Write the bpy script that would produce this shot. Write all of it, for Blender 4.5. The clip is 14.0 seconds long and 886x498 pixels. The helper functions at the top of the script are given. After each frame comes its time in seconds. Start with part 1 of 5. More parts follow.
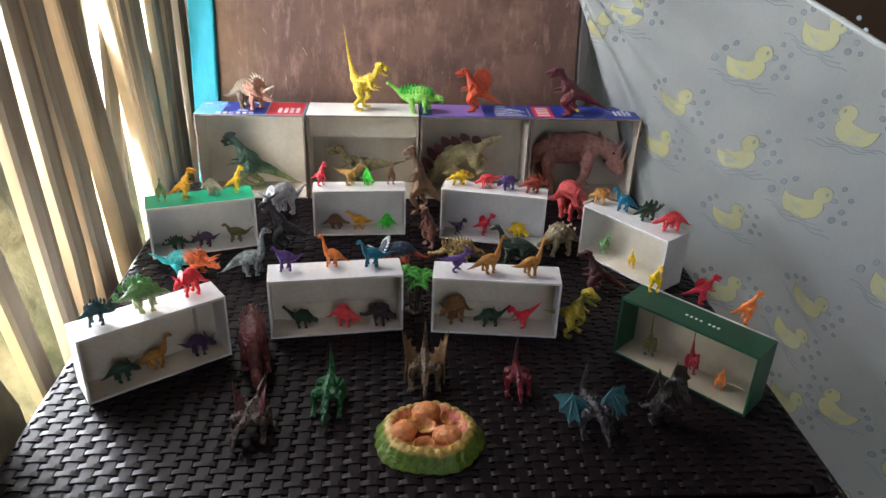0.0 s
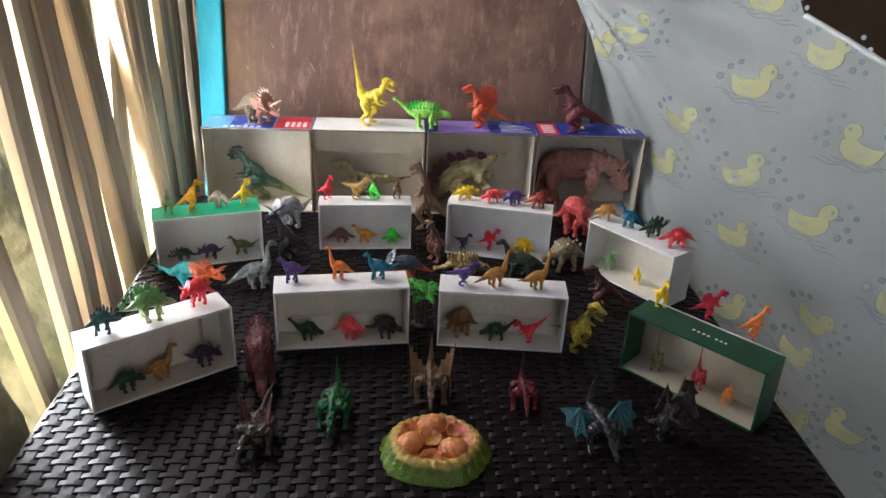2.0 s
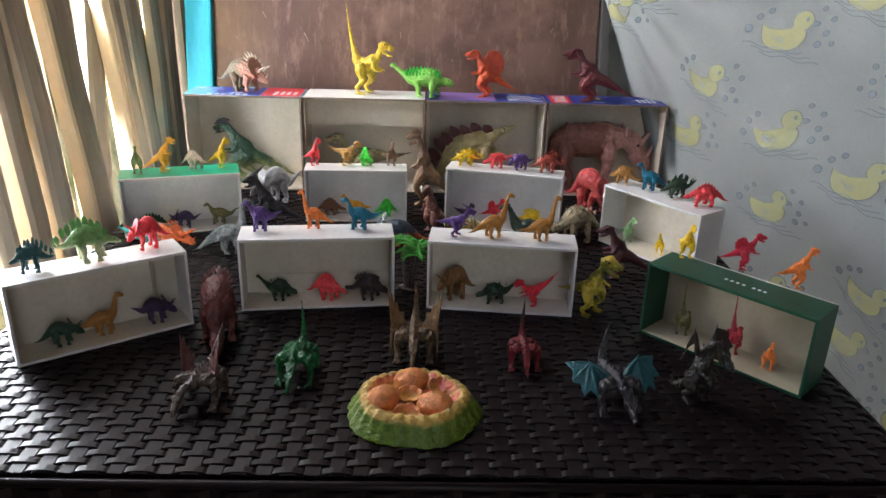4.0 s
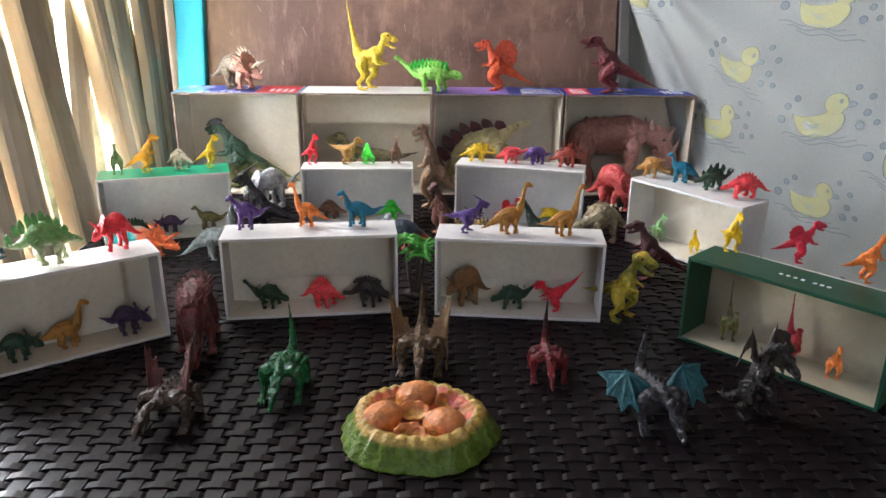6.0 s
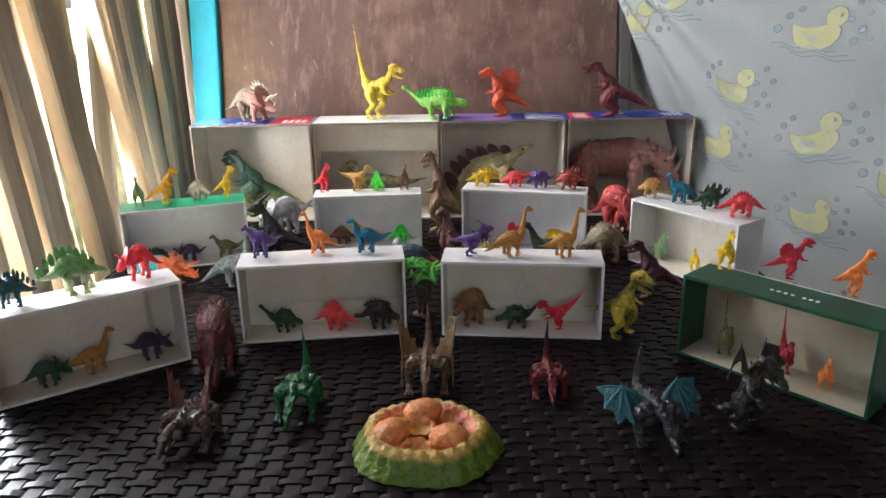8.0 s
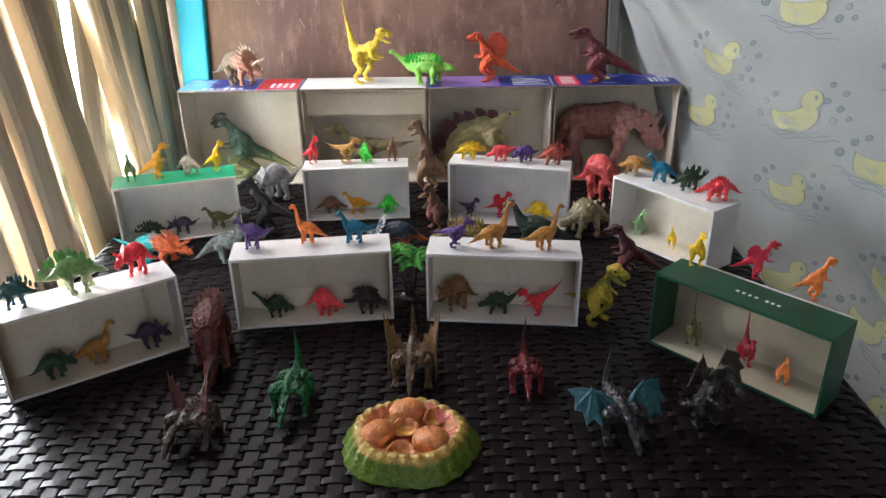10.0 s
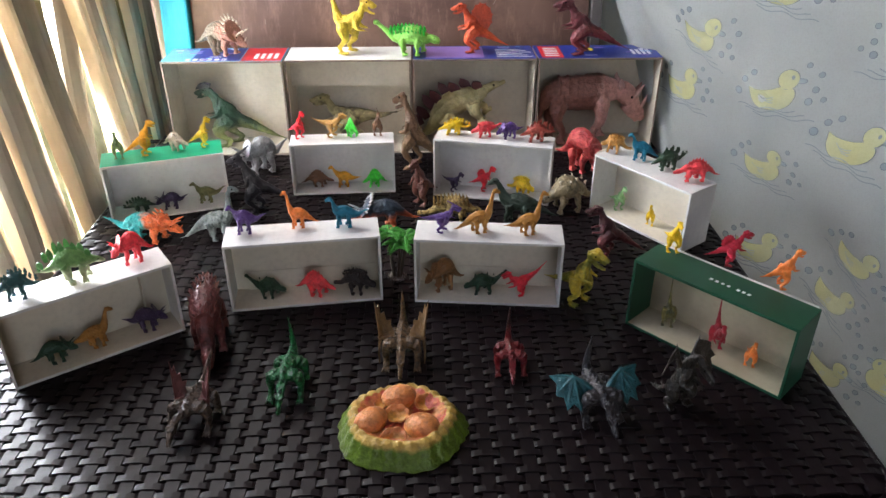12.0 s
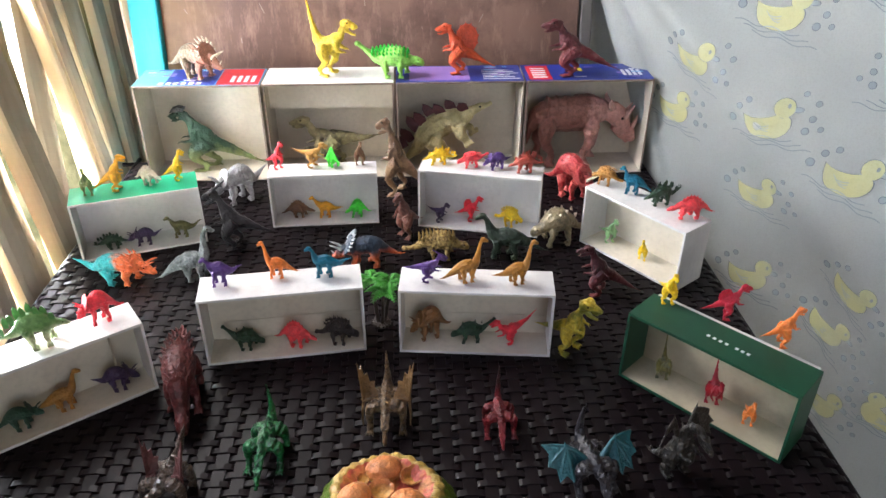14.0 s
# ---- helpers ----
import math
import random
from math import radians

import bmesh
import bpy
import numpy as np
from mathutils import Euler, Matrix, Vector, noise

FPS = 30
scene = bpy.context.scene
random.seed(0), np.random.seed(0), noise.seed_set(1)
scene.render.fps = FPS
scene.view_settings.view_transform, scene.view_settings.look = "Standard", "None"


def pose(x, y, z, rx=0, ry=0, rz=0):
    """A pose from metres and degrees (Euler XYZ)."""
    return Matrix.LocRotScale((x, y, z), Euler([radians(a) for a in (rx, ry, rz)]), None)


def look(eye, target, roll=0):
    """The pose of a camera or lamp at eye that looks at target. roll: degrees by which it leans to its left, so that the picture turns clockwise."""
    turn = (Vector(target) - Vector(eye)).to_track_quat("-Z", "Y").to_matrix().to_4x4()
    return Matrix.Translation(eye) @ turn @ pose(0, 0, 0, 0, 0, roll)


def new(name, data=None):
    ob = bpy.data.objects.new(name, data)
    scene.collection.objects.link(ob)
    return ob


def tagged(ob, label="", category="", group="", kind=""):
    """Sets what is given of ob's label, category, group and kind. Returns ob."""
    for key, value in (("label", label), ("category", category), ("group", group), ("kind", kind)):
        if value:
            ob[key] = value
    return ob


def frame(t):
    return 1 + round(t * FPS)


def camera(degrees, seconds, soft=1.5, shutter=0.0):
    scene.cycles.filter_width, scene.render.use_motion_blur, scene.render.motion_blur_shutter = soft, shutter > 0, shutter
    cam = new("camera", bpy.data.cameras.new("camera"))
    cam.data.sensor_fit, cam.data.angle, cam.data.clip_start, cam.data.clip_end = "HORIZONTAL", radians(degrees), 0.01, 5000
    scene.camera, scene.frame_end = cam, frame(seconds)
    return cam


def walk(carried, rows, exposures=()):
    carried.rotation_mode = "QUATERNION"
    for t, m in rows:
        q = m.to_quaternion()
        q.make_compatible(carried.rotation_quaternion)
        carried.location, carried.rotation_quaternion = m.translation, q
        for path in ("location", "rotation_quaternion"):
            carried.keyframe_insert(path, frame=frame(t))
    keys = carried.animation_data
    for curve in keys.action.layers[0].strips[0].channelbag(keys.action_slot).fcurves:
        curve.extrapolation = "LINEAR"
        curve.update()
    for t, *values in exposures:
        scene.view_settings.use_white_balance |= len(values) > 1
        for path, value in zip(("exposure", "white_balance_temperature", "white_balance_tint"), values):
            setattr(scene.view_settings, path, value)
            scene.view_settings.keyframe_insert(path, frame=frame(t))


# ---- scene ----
cam = camera(61.5, 14.0, soft=1.5)
PATH = [
    (0, (-0.049, -0.803, 0.536), (0.085, 0.969, -0.381), 2.1),
    (0.5, (-0.045, -0.81, 0.531), (0.093, 0.981, -0.348), 2.8),
    (1, (-0.045, -0.81, 0.531), (0.081, 0.987, -0.337), 2.6),
    (1.5, (-0.051, -0.808, 0.53), (0.087, 0.988, -0.339), 2.8),
    (2, (-0.057, -0.807, 0.528), (0.076, 0.99, -0.341), 2.6),
    (2.5, (-0.05, -0.798, 0.485), (-0.004, 1.06, -0.254), 2.0),
    (3, (-0.03, -0.782, 0.429), (0.02, 1.08, -0.298), 2.1),
    (3.5, (-0.01, -0.766, 0.385), (0.034, 1.096, -0.344), 1.5),
    (4, (-0.008, -0.748, 0.37), (0.053, 1.109, -0.371), 1.8),
    (6.5, (0.0, -0.662, 0.309), (0.014, 1.226, -0.351), 0.2),
    (7, (0.001, -0.668, 0.311), (-0.006, 1.227, -0.328), -0.2),
    (7.5, (0.005, -0.677, 0.319), (-0.036, 1.214, -0.331), -1.2),
    (8, (0.01, -0.698, 0.328), (-0.01, 1.198, -0.309), -1.1),
    (10.5, (0.02, -0.693, 0.427), (0.019, 1.088, -0.482), -0.7),
    (11, (0.013, -0.691, 0.428), (0.021, 1.08, -0.5), -0.4),
    (11.5, (0.01, -0.692, 0.434), (0.042, 1.068, -0.514), 0.0),
    (12, (0.011, -0.696, 0.472), (0.062, 1.033, -0.532), 0.0),
    (12.5, (0.014, -0.689, 0.506), (0.077, 1.036, -0.504), 0.4),
    (13, (0.02, -0.662, 0.504), (0.089, 1.04, -0.544), 0.3),
    (13.5, (0.022, -0.628, 0.503), (0.108, 1.023, -0.622), 0.1),
    (14, (0.014, -0.629, 0.515), (0.101, 1.074, -0.531), 0.2),
]
EXPOSURE = [(0.0, 1.6), (1.0, 1.53), (2.0, 1.53), (2.5, 1.34), (3.0, 1.16), (4.0, 1.63), (6.5, 1.98), (8.0, 1.78), (10.5, 1.8), (12.0, 1.94), (12.5, 1.94), (13.0, 1.96), (13.5, 2.24), (14.0, 2.32)]
walk(cam, [(t, look(eye, target, roll)) for t, eye, target, roll in PATH], EXPOSURE)

# ---- world and light ----
world = bpy.data.worlds.new("sky")
scene.world = world
world.use_nodes = True
wn = world.node_tree
sky = wn.nodes.new("ShaderNodeTexSky")
sky.sky_type, sky.sun_disc = "NISHITA", False
sky.sun_elevation, sky.sun_rotation = radians(62), radians(177)
sky.air_density, sky.dust_density = 1.0, 3.0
wn.links.new(sky.outputs["Color"], wn.nodes["Background"].inputs["Color"])
wn.nodes["Background"].inputs["Strength"].default_value = 0.14


def lamp(name, kind, energy, m, color=(1, 1, 1), size=(1, 1), spread=180):
    data = bpy.data.lights.new(name, kind)
    data.energy, data.color = energy, color
    if kind == "AREA":
        data.shape, data.size, data.size_y, data.spread = "RECTANGLE", size[0], size[1], radians(spread)
    else:
        data.angle = size[0]
    ob = new(name, data)
    ob.matrix_world = m
    return ob


lamp("sun", "SUN", 4.0, look((0.06, -1.25, 2.4), (0, 0, 0)), (1.0, 0.95, 0.88), (radians(8), 0))
# daylight in the slat gaps, then added fills above them and behind the camera
lamp("gap_light", "AREA", 25.0, look((-0.64, 0.28, 0.17), (0.4, 0.16, 0.08)), (0.9, 0.94, 1.0), (0.56, 0.54))
# added lamp for the box tops, in an assumed opening above the slats
lamp("upper_fill", "AREA", 2.2, look((-0.53, 0.5, 0.84), (0.1, 0.5, 0.28)), (1.0, 0.955, 0.93), (0.6, 0.4), 140)
# weak lamp added to brighten the fronts, in an assumed doorway
lamp("front_fill", "AREA", 0.3, look((0.55, -2.28, 0.45), (-0.1, 0.3, 0.2)), (1.0, 0.88, 0.72), (0.9, 1.6))


# ---- materials ----
def lin(r, g, b):
    return tuple((c / 255 / 12.92) if c / 255 <= 0.04045 else ((c / 255 + 0.055) / 1.055) ** 2.4 for c in (r, g, b))


def ramp(nt, fac, stops):
    r = nt.nodes.new("ShaderNodeValToRGB")
    el = r.color_ramp.elements
    while len(el) < len(stops):
        el.new(0.5)
    for e, (p, c) in zip(el, stops):
        e.position, e.color = p, (*c, 1)
    nt.links.new(fac, r.inputs["Fac"])
    return r.outputs["Color"]


def mix(nt, fac, a, b, kind="MIX"):
    m = nt.nodes.new("ShaderNodeMix")
    m.data_type, m.blend_type = "RGBA", kind
    for sock, v in ((m.inputs[0], fac), (m.inputs[6], a), (m.inputs[7], b)):
        if isinstance(v, (int, float)):
            sock.default_value = v
        elif isinstance(v, tuple):
            sock.default_value = (*v, 1)
        else:
            nt.links.new(v, sock)
    return m.outputs[2]


def noise_tex(nt, vec, scale, detail=4.0, rough=0.55):
    n = nt.nodes.new("ShaderNodeTexNoise")
    n.inputs["Scale"].default_value, n.inputs["Detail"].default_value, n.inputs["Roughness"].default_value = scale, detail, rough
    if vec is not None:
        nt.links.new(vec, n.inputs["Vector"])
    return n.outputs["Fac"]


def coords(nt, scale=(1, 1, 1), source="Object"):
    tc, mp = nt.nodes.new("ShaderNodeTexCoord"), nt.nodes.new("ShaderNodeMapping")
    mp.inputs["Scale"].default_value = scale
    nt.links.new(tc.outputs[source], mp.inputs["Vector"])
    return mp.outputs["Vector"]


def base_mat(name, rough=0.5, metal=0.0, spec=0.5):
    m = bpy.data.materials.new(name)
    m.use_nodes = True
    b = m.node_tree.nodes["Principled BSDF"]
    b.inputs["Roughness"].default_value, b.inputs["Metallic"].default_value = rough, metal
    b.inputs["Specular IOR Level"].default_value = spec
    return m, m.node_tree, b


def bump(nt, bsdf, height, strength, dist):
    n = nt.nodes.new("ShaderNodeBump")
    n.inputs["Strength"].default_value, n.inputs["Distance"].default_value = strength, dist
    nt.links.new(height, n.inputs["Height"])
    nt.links.new(n.outputs["Normal"], bsdf.inputs["Normal"])


def surface(name, c1, c2, scale=20, stretch=(1, 1, 1), rough=0.6, metal=0.0, relief=0.3, dist=0.001, fine=180, spec=0.5):
    """Two tones in large stains, a fine grain over them, and a fine relief."""
    m, nt, b = base_mat(name, rough, metal, spec)
    v = coords(nt, stretch)
    big, small = noise_tex(nt, v, scale), noise_tex(nt, v, fine, 3)
    col = ramp(nt, big, [(0.35, c1), (0.65, c2)])
    dark = tuple(c * 0.72 for c in c1)
    col = mix(nt, ramp(nt, small, [(0.45, (0, 0, 0)), (0.75, (0.45, 0.45, 0.45))]), col, dark)
    nt.links.new(col, b.inputs["Base Color"])
    bump(nt, b, small, relief, dist)
    return m


def toy_paint(name, c1, c2=None, mode="plain", rough=0.48, spots=90):
    """Moulded plastic: one colour, or a second in the belly, along the back, in stripes or in spots."""
    m, nt, b = base_mat(name, rough, 0.0, 0.45)
    c2 = c2 or tuple(c * 0.75 for c in c1)
    v = coords(nt)
    n = noise_tex(nt, v, spots, 3)
    if mode == "plain":
        col = ramp(nt, n, [(0.35, c1), (0.75, tuple(0.75 * a + 0.25 * k for a, k in zip(c1, c2)))])
    elif mode in ("back", "upper", "front", "rim"):
        sep = nt.nodes.new("ShaderNodeSeparateXYZ")
        tc = nt.nodes.new("ShaderNodeTexCoord")
        nt.links.new(tc.outputs["Generated"], sep.inputs[0])
        add = nt.nodes.new("ShaderNodeMath")
        add.operation = "MULTIPLY_ADD"
        nt.links.new(n, add.inputs[0])
        add.inputs[1].default_value = 0.35
        nt.links.new(sep.outputs["X" if mode == "front" else "Z"], add.inputs[2])
        lo, hi = {"back": (0.55, 0.8), "upper": (0.42, 0.62), "front": (0.68, 0.78), "rim": (0.84, 1.14)}[mode]
        col = ramp(nt, add.outputs[0], [(lo, c1), (hi, c2)])
    elif mode == "stripe":
        w = nt.nodes.new("ShaderNodeTexWave")
        w.inputs["Scale"].default_value, w.inputs["Distortion"].default_value = 45, 6
        nt.links.new(v, w.inputs["Vector"])
        col = ramp(nt, w.outputs["Fac"], [(0.35, c1), (0.6, c2)])
    else:
        col = ramp(nt, n, [(0.48, c1), (0.58, c2)])
    nt.links.new(col, b.inputs["Base Color"])
    vo = nt.nodes.new("ShaderNodeTexVoronoi")
    vo.inputs["Scale"].default_value = 330
    nt.links.new(v, vo.inputs["Vector"])
    fine = noise_tex(nt, v, 160, 5, 0.7)
    add = nt.nodes.new("ShaderNodeMath")
    add.operation = "MULTIPLY_ADD"
    nt.links.new(fine, add.inputs[0])
    add.inputs[1].default_value = 1.6
    nt.links.new(vo.outputs["Distance"], add.inputs[2])
    shade = ramp(nt, fine, [(0.35, (0.62, 0.62, 0.62)), (0.6, (1, 1, 1))])
    nt.links.new(mix(nt, 1.0, col, shade, "MULTIPLY"), b.inputs["Base Color"])
    bump(nt, b, add.outputs[0], 0.7, 0.0011)
    return m


WHITE_CARD = surface("white_card", lin(226, 224, 220), lin(206, 204, 202), 14, rough=0.55, relief=0.1, dist=0.0003)
GREY_CARD = surface("grey_board", lin(212, 202, 184), lin(188, 177, 158), 12, rough=0.8, relief=0.2, dist=0.0004)
CREAM_CARD = surface("cream_card", lin(222, 214, 196), lin(200, 190, 172), 11, rough=0.7, relief=0.15, dist=0.0004)
# beige card, darkened in its colour for the shade inside the green lid
SHADED_CARD = surface("shaded_beige_card", lin(188, 176, 150), lin(160, 148, 124), 14, rough=0.75, relief=0.15, dist=0.0004)
KRAFT = surface("corrugated_edge", lin(150, 132, 116), lin(110, 96, 88), 60, rough=0.9, relief=0.5, dist=0.0008)
GREEN_CARD = surface("green_card", lin(18, 74, 50), lin(14, 60, 42), 16, rough=0.45, relief=0.1, dist=0.0003)
TEAL_CARD = surface("bright_green_card", lin(0, 168, 118), lin(0, 150, 108), 16, rough=0.4, relief=0.1, dist=0.0003)
BLUE_PRINT = surface("blue_print", lin(38, 58, 150), lin(28, 44, 118), 22, rough=0.4, relief=0.1, dist=0.0003)
SKY_PRINT = surface("light_blue_print", lin(120, 190, 225), lin(92, 165, 215), 18, rough=0.4, relief=0.1, dist=0.0003)
LILAC_PRINT = surface("lilac_print", lin(150, 120, 190), lin(130, 104, 172), 18, rough=0.4, relief=0.1, dist=0.0003)
RED_PRINT = surface("red_print", lin(214, 40, 50), lin(190, 30, 44), 20, rough=0.4, relief=0.1, dist=0.0003)
WHITE_PRINT = surface("white_print", lin(232, 232, 236), lin(215, 215, 222), 20, rough=0.45, relief=0.1, dist=0.0003)
YELLOW_PRINT = surface("yellow_print", lin(235, 200, 50), lin(220, 178, 40), 20, rough=0.45, relief=0.1, dist=0.0003)
PLASTIC_WEAVE = surface("dark_plastic_weave", lin(26, 18, 21), lin(18, 13, 15), 9, rough=0.4, relief=0.25, dist=0.0005, fine=260, spec=0.17)
BOARD_WOOD = surface("old_plywood", lin(132, 101, 86), lin(94, 69, 59), 4.5, (1.0, 1.0, 0.28), 0.6, relief=0.25, dist=0.0008, fine=70)
_nt = BOARD_WOOD.node_tree
_b = _nt.nodes["Principled BSDF"]
_old = _b.inputs["Base Color"].links[0].from_socket
_blot = noise_tex(_nt, coords(_nt), 14, 6, 0.7)
_nt.links.new(mix(_nt, ramp(_nt, _blot, [(0.44, (0, 0, 0)), (0.66, (0.75, 0.75, 0.75))]), _old, lin(74, 50, 44)), _b.inputs["Base Color"])
_mid = _b.inputs["Base Color"].links[0].from_socket
_streak = noise_tex(_nt, coords(_nt, (1.0, 1.0, 0.16)), 55, 6, 0.75)
_pale = mix(_nt, ramp(_nt, _streak, [(0.52, (0, 0, 0)), (0.74, (0.55, 0.55, 0.55))]), _mid, lin(170, 136, 118))
_nt.links.new(_pale, _b.inputs["Base Color"])
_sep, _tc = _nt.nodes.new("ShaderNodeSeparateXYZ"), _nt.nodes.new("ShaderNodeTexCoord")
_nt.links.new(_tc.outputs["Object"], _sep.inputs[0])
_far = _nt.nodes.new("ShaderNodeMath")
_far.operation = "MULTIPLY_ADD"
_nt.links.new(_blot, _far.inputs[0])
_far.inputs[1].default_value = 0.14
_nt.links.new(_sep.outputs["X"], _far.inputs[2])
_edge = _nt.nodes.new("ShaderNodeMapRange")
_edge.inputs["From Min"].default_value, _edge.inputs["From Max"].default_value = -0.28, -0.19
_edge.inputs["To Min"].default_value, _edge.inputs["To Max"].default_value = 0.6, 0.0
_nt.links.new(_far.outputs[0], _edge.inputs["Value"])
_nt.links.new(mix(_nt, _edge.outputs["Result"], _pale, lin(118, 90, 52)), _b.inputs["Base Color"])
BOARD_STAIN = surface("pale_scratch", lin(168, 150, 140), lin(140, 118, 108), 30, rough=0.7)
TURQUOISE = surface("turquoise_paint", lin(52, 196, 218), lin(24, 168, 196), 16, (1, 1, 0.3), 0.5, relief=0.5, dist=0.002, fine=60)
SLAT_WOOD = surface("weathered_bamboo", lin(190, 177, 158), lin(150, 137, 118), 9, (1, 1, 0.1), 0.75, relief=0.5, dist=0.0015, fine=60)
# split wood, paler still because daylight on the edges is put into its colour
SLAT_LIT = surface("daylit_split_wood", lin(232, 214, 184), lin(206, 184, 150), 7, (1, 1, 0.12), 0.75, relief=0.5, dist=0.0015, fine=60)
MOSS_WOOD = surface("mossy_old_wood", lin(150, 136, 100), lin(104, 100, 64), 9, (1, 1, 0.4), 0.9, relief=0.6, dist=0.002, fine=50)
STONE = surface("mossy_stone", lin(172, 164, 138), lin(110, 108, 74), 7, rough=0.9, relief=0.8, dist=0.01, fine=26)
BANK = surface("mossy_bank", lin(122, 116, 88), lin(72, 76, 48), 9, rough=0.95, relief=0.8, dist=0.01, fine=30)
EARTH = surface("packed_earth", lin(150, 136, 116), lin(112, 100, 84), 2.2, rough=0.95, relief=0.6, dist=0.01, fine=24)
CONCRETE = surface("grey_concrete", lin(128, 122, 116), lin(98, 92, 88), 1.6, rough=0.9, relief=0.4, dist=0.004, fine=30)
ROOM_WALL = surface("unpainted_plywood", lin(120, 98, 80), lin(92, 72, 58), 1.5, (1, 1, 0.3), 0.8, relief=0.3, dist=0.002, fine=30)
DARK_POST = surface("grey_post", lin(96, 92, 90), lin(70, 66, 64), 8, (1, 1, 0.2), 0.7, relief=0.4, dist=0.001, fine=60)
CLOTH = surface("pale_blue_cotton", lin(204, 208, 204), lin(192, 197, 195), 5, rough=0.9, relief=0.25, dist=0.0006, fine=420, spec=0.2)
DUCK_YELLOW = surface("printed_yellow", lin(180, 178, 130), lin(174, 175, 140), 14, rough=0.9, spec=0.2, fine=420)
PRINT_GREY = surface("printed_grey_blue", lin(158, 168, 172), lin(148, 158, 164), 30, rough=0.9, spec=0.2, fine=420)
PRINT_DARK = surface("printed_dark_grey", lin(122, 132, 138), lin(112, 122, 130), 30, rough=0.9, spec=0.2, fine=420)


# ---- building ----
def mesh_of(bm, name, mats, smooth=False):
    me = bpy.data.meshes.new(name)
    bmesh.ops.recalc_face_normals(bm, faces=bm.faces)
    bm.to_mesh(me)
    bm.free()
    for m in mats if isinstance(mats, (list, tuple)) else [mats]:
        me.materials.append(m)
    if smooth:
        me.polygons.foreach_set("use_smooth", [True] * len(me.polygons))
    return me


def part(name, bm, material, parent, label="", smooth=False):
    ob = new(name, mesh_of(bm, name, material, smooth))
    ob.parent = parent
    if label:
        ob["label"] = label
    return ob


def thing(name, m, label, category, group="", kind=""):
    ob = new(name)
    ob.empty_display_size = 0.02
    ob.matrix_world = m
    return tagged(ob, label, category, group, kind)


def solid(name, bm, material, label, category, group="", kind="", smooth=False):
    return tagged(new(name, mesh_of(bm, name, material, smooth)), label, category, group, kind)


def box(bm, lo, hi, bevel=0.0, mat=0):
    v = bmesh.ops.create_cube(bm, size=1.0)["verts"]
    for p in v:
        p.co = Vector([lo[i] + (p.co[i] + 0.5) * (hi[i] - lo[i]) for i in range(3)])
    faces = {f for p in v for f in p.link_faces}
    for f in faces:
        f.material_index = mat
    if bevel:
        edges = list({e for p in v for e in p.link_edges})
        bmesh.ops.bevel(bm, geom=edges, offset=bevel, segments=2, affect="EDGES", profile=0.6)
    return bm


def slab(lo, hi, bevel=0.0):
    return box(bmesh.new(), lo, hi, bevel)


def smooth_line(pts, steps=4):
    """Catmull-Rom through rows of numbers."""
    P = [np.array(p, float) for p in pts]
    P = [2 * P[0] - P[1]] + P + [2 * P[-1] - P[-2]]
    out = []
    for i in range(1, len(P) - 2):
        for k in range(steps):
            t = k / steps
            a, b, c, d = P[i - 1:i + 3]
            out.append(0.5 * (2 * b + (c - a) * t + (2 * a - 5 * b + 4 * c - d) * t * t + (3 * b - a - 3 * c + d) * t ** 3))
    return out + [P[-2]]


def tube(bm, pts, flat=1.0, seg=10, steps=4, mat=0):
    """A closed tube through rows (x, y, z, radius); flat: its width against its height."""
    rows = smooth_line(pts, steps)
    rings = []
    for i, r in enumerate(rows):
        d = rows[min(i + 1, len(rows) - 1)][:3] - rows[max(i - 1, 0)][:3]
        d = Vector(d).normalized()
        side = Vector((0, 1, 0)) if abs(d.y) < 0.9 else Vector((1, 0, 0))
        side = (side - d * side.dot(d)).normalized()
        up = d.cross(side)
        rad = max(r[3], 0.002)
        rings.append([bm.verts.new(Vector(r[:3]) + side * (math.cos(a) * rad * flat) + up * (math.sin(a) * rad))
                      for a in (2 * math.pi * k / seg for k in range(seg))])
    fs = []
    for a, b in zip(rings, rings[1:]):
        for k in range(seg):
            fs.append(bm.faces.new((a[k], a[(k + 1) % seg], b[(k + 1) % seg], b[k])))
    fs += [bm.faces.new(rings[0][::-1]), bm.faces.new(rings[-1])]
    for f in fs:
        f.material_index = mat


def blob(bm, c, r, pitch=0.0, mat=0, roll=0.0, sub=2):
    m = Matrix.LocRotScale(c, Euler((radians(roll), radians(pitch), 0)), r)
    for v in bmesh.ops.create_icosphere(bm, subdivisions=sub, radius=1.0, matrix=m)["verts"]:
        for f in v.link_faces:
            f.material_index = mat


def cone(bm, base, tip, r, mat=0, seg=6):
    d = Vector(tip) - Vector(base)
    m = Matrix.Translation(Vector(base) + d / 2) @ d.to_track_quat("Z", "Y").to_matrix().to_4x4()
    for v in bmesh.ops.create_cone(bm, cap_ends=True, segments=seg, radius1=r, radius2=r * 0.12, depth=d.length, matrix=m)["verts"]:
        for f in v.link_faces:
            f.material_index = mat


def plate(bm, pts, thick, mat=0):
    """A thin solid sheet over an outline of points."""
    P = [Vector(p) for p in pts]
    n = sum(((P[i] - P[0]).cross(P[i + 1] - P[0]) for i in range(1, len(P) - 1)), Vector()).normalized() * thick / 2
    a, b = [bm.verts.new(p + n) for p in P], [bm.verts.new(p - n) for p in P]
    fs = [bm.faces.new(a), bm.faces.new(b[::-1])]
    fs += [bm.faces.new((a[i], b[i], b[(i + 1) % len(P)], a[(i + 1) % len(P)])) for i in range(len(P))]
    for f in fs:
        f.material_index = mat


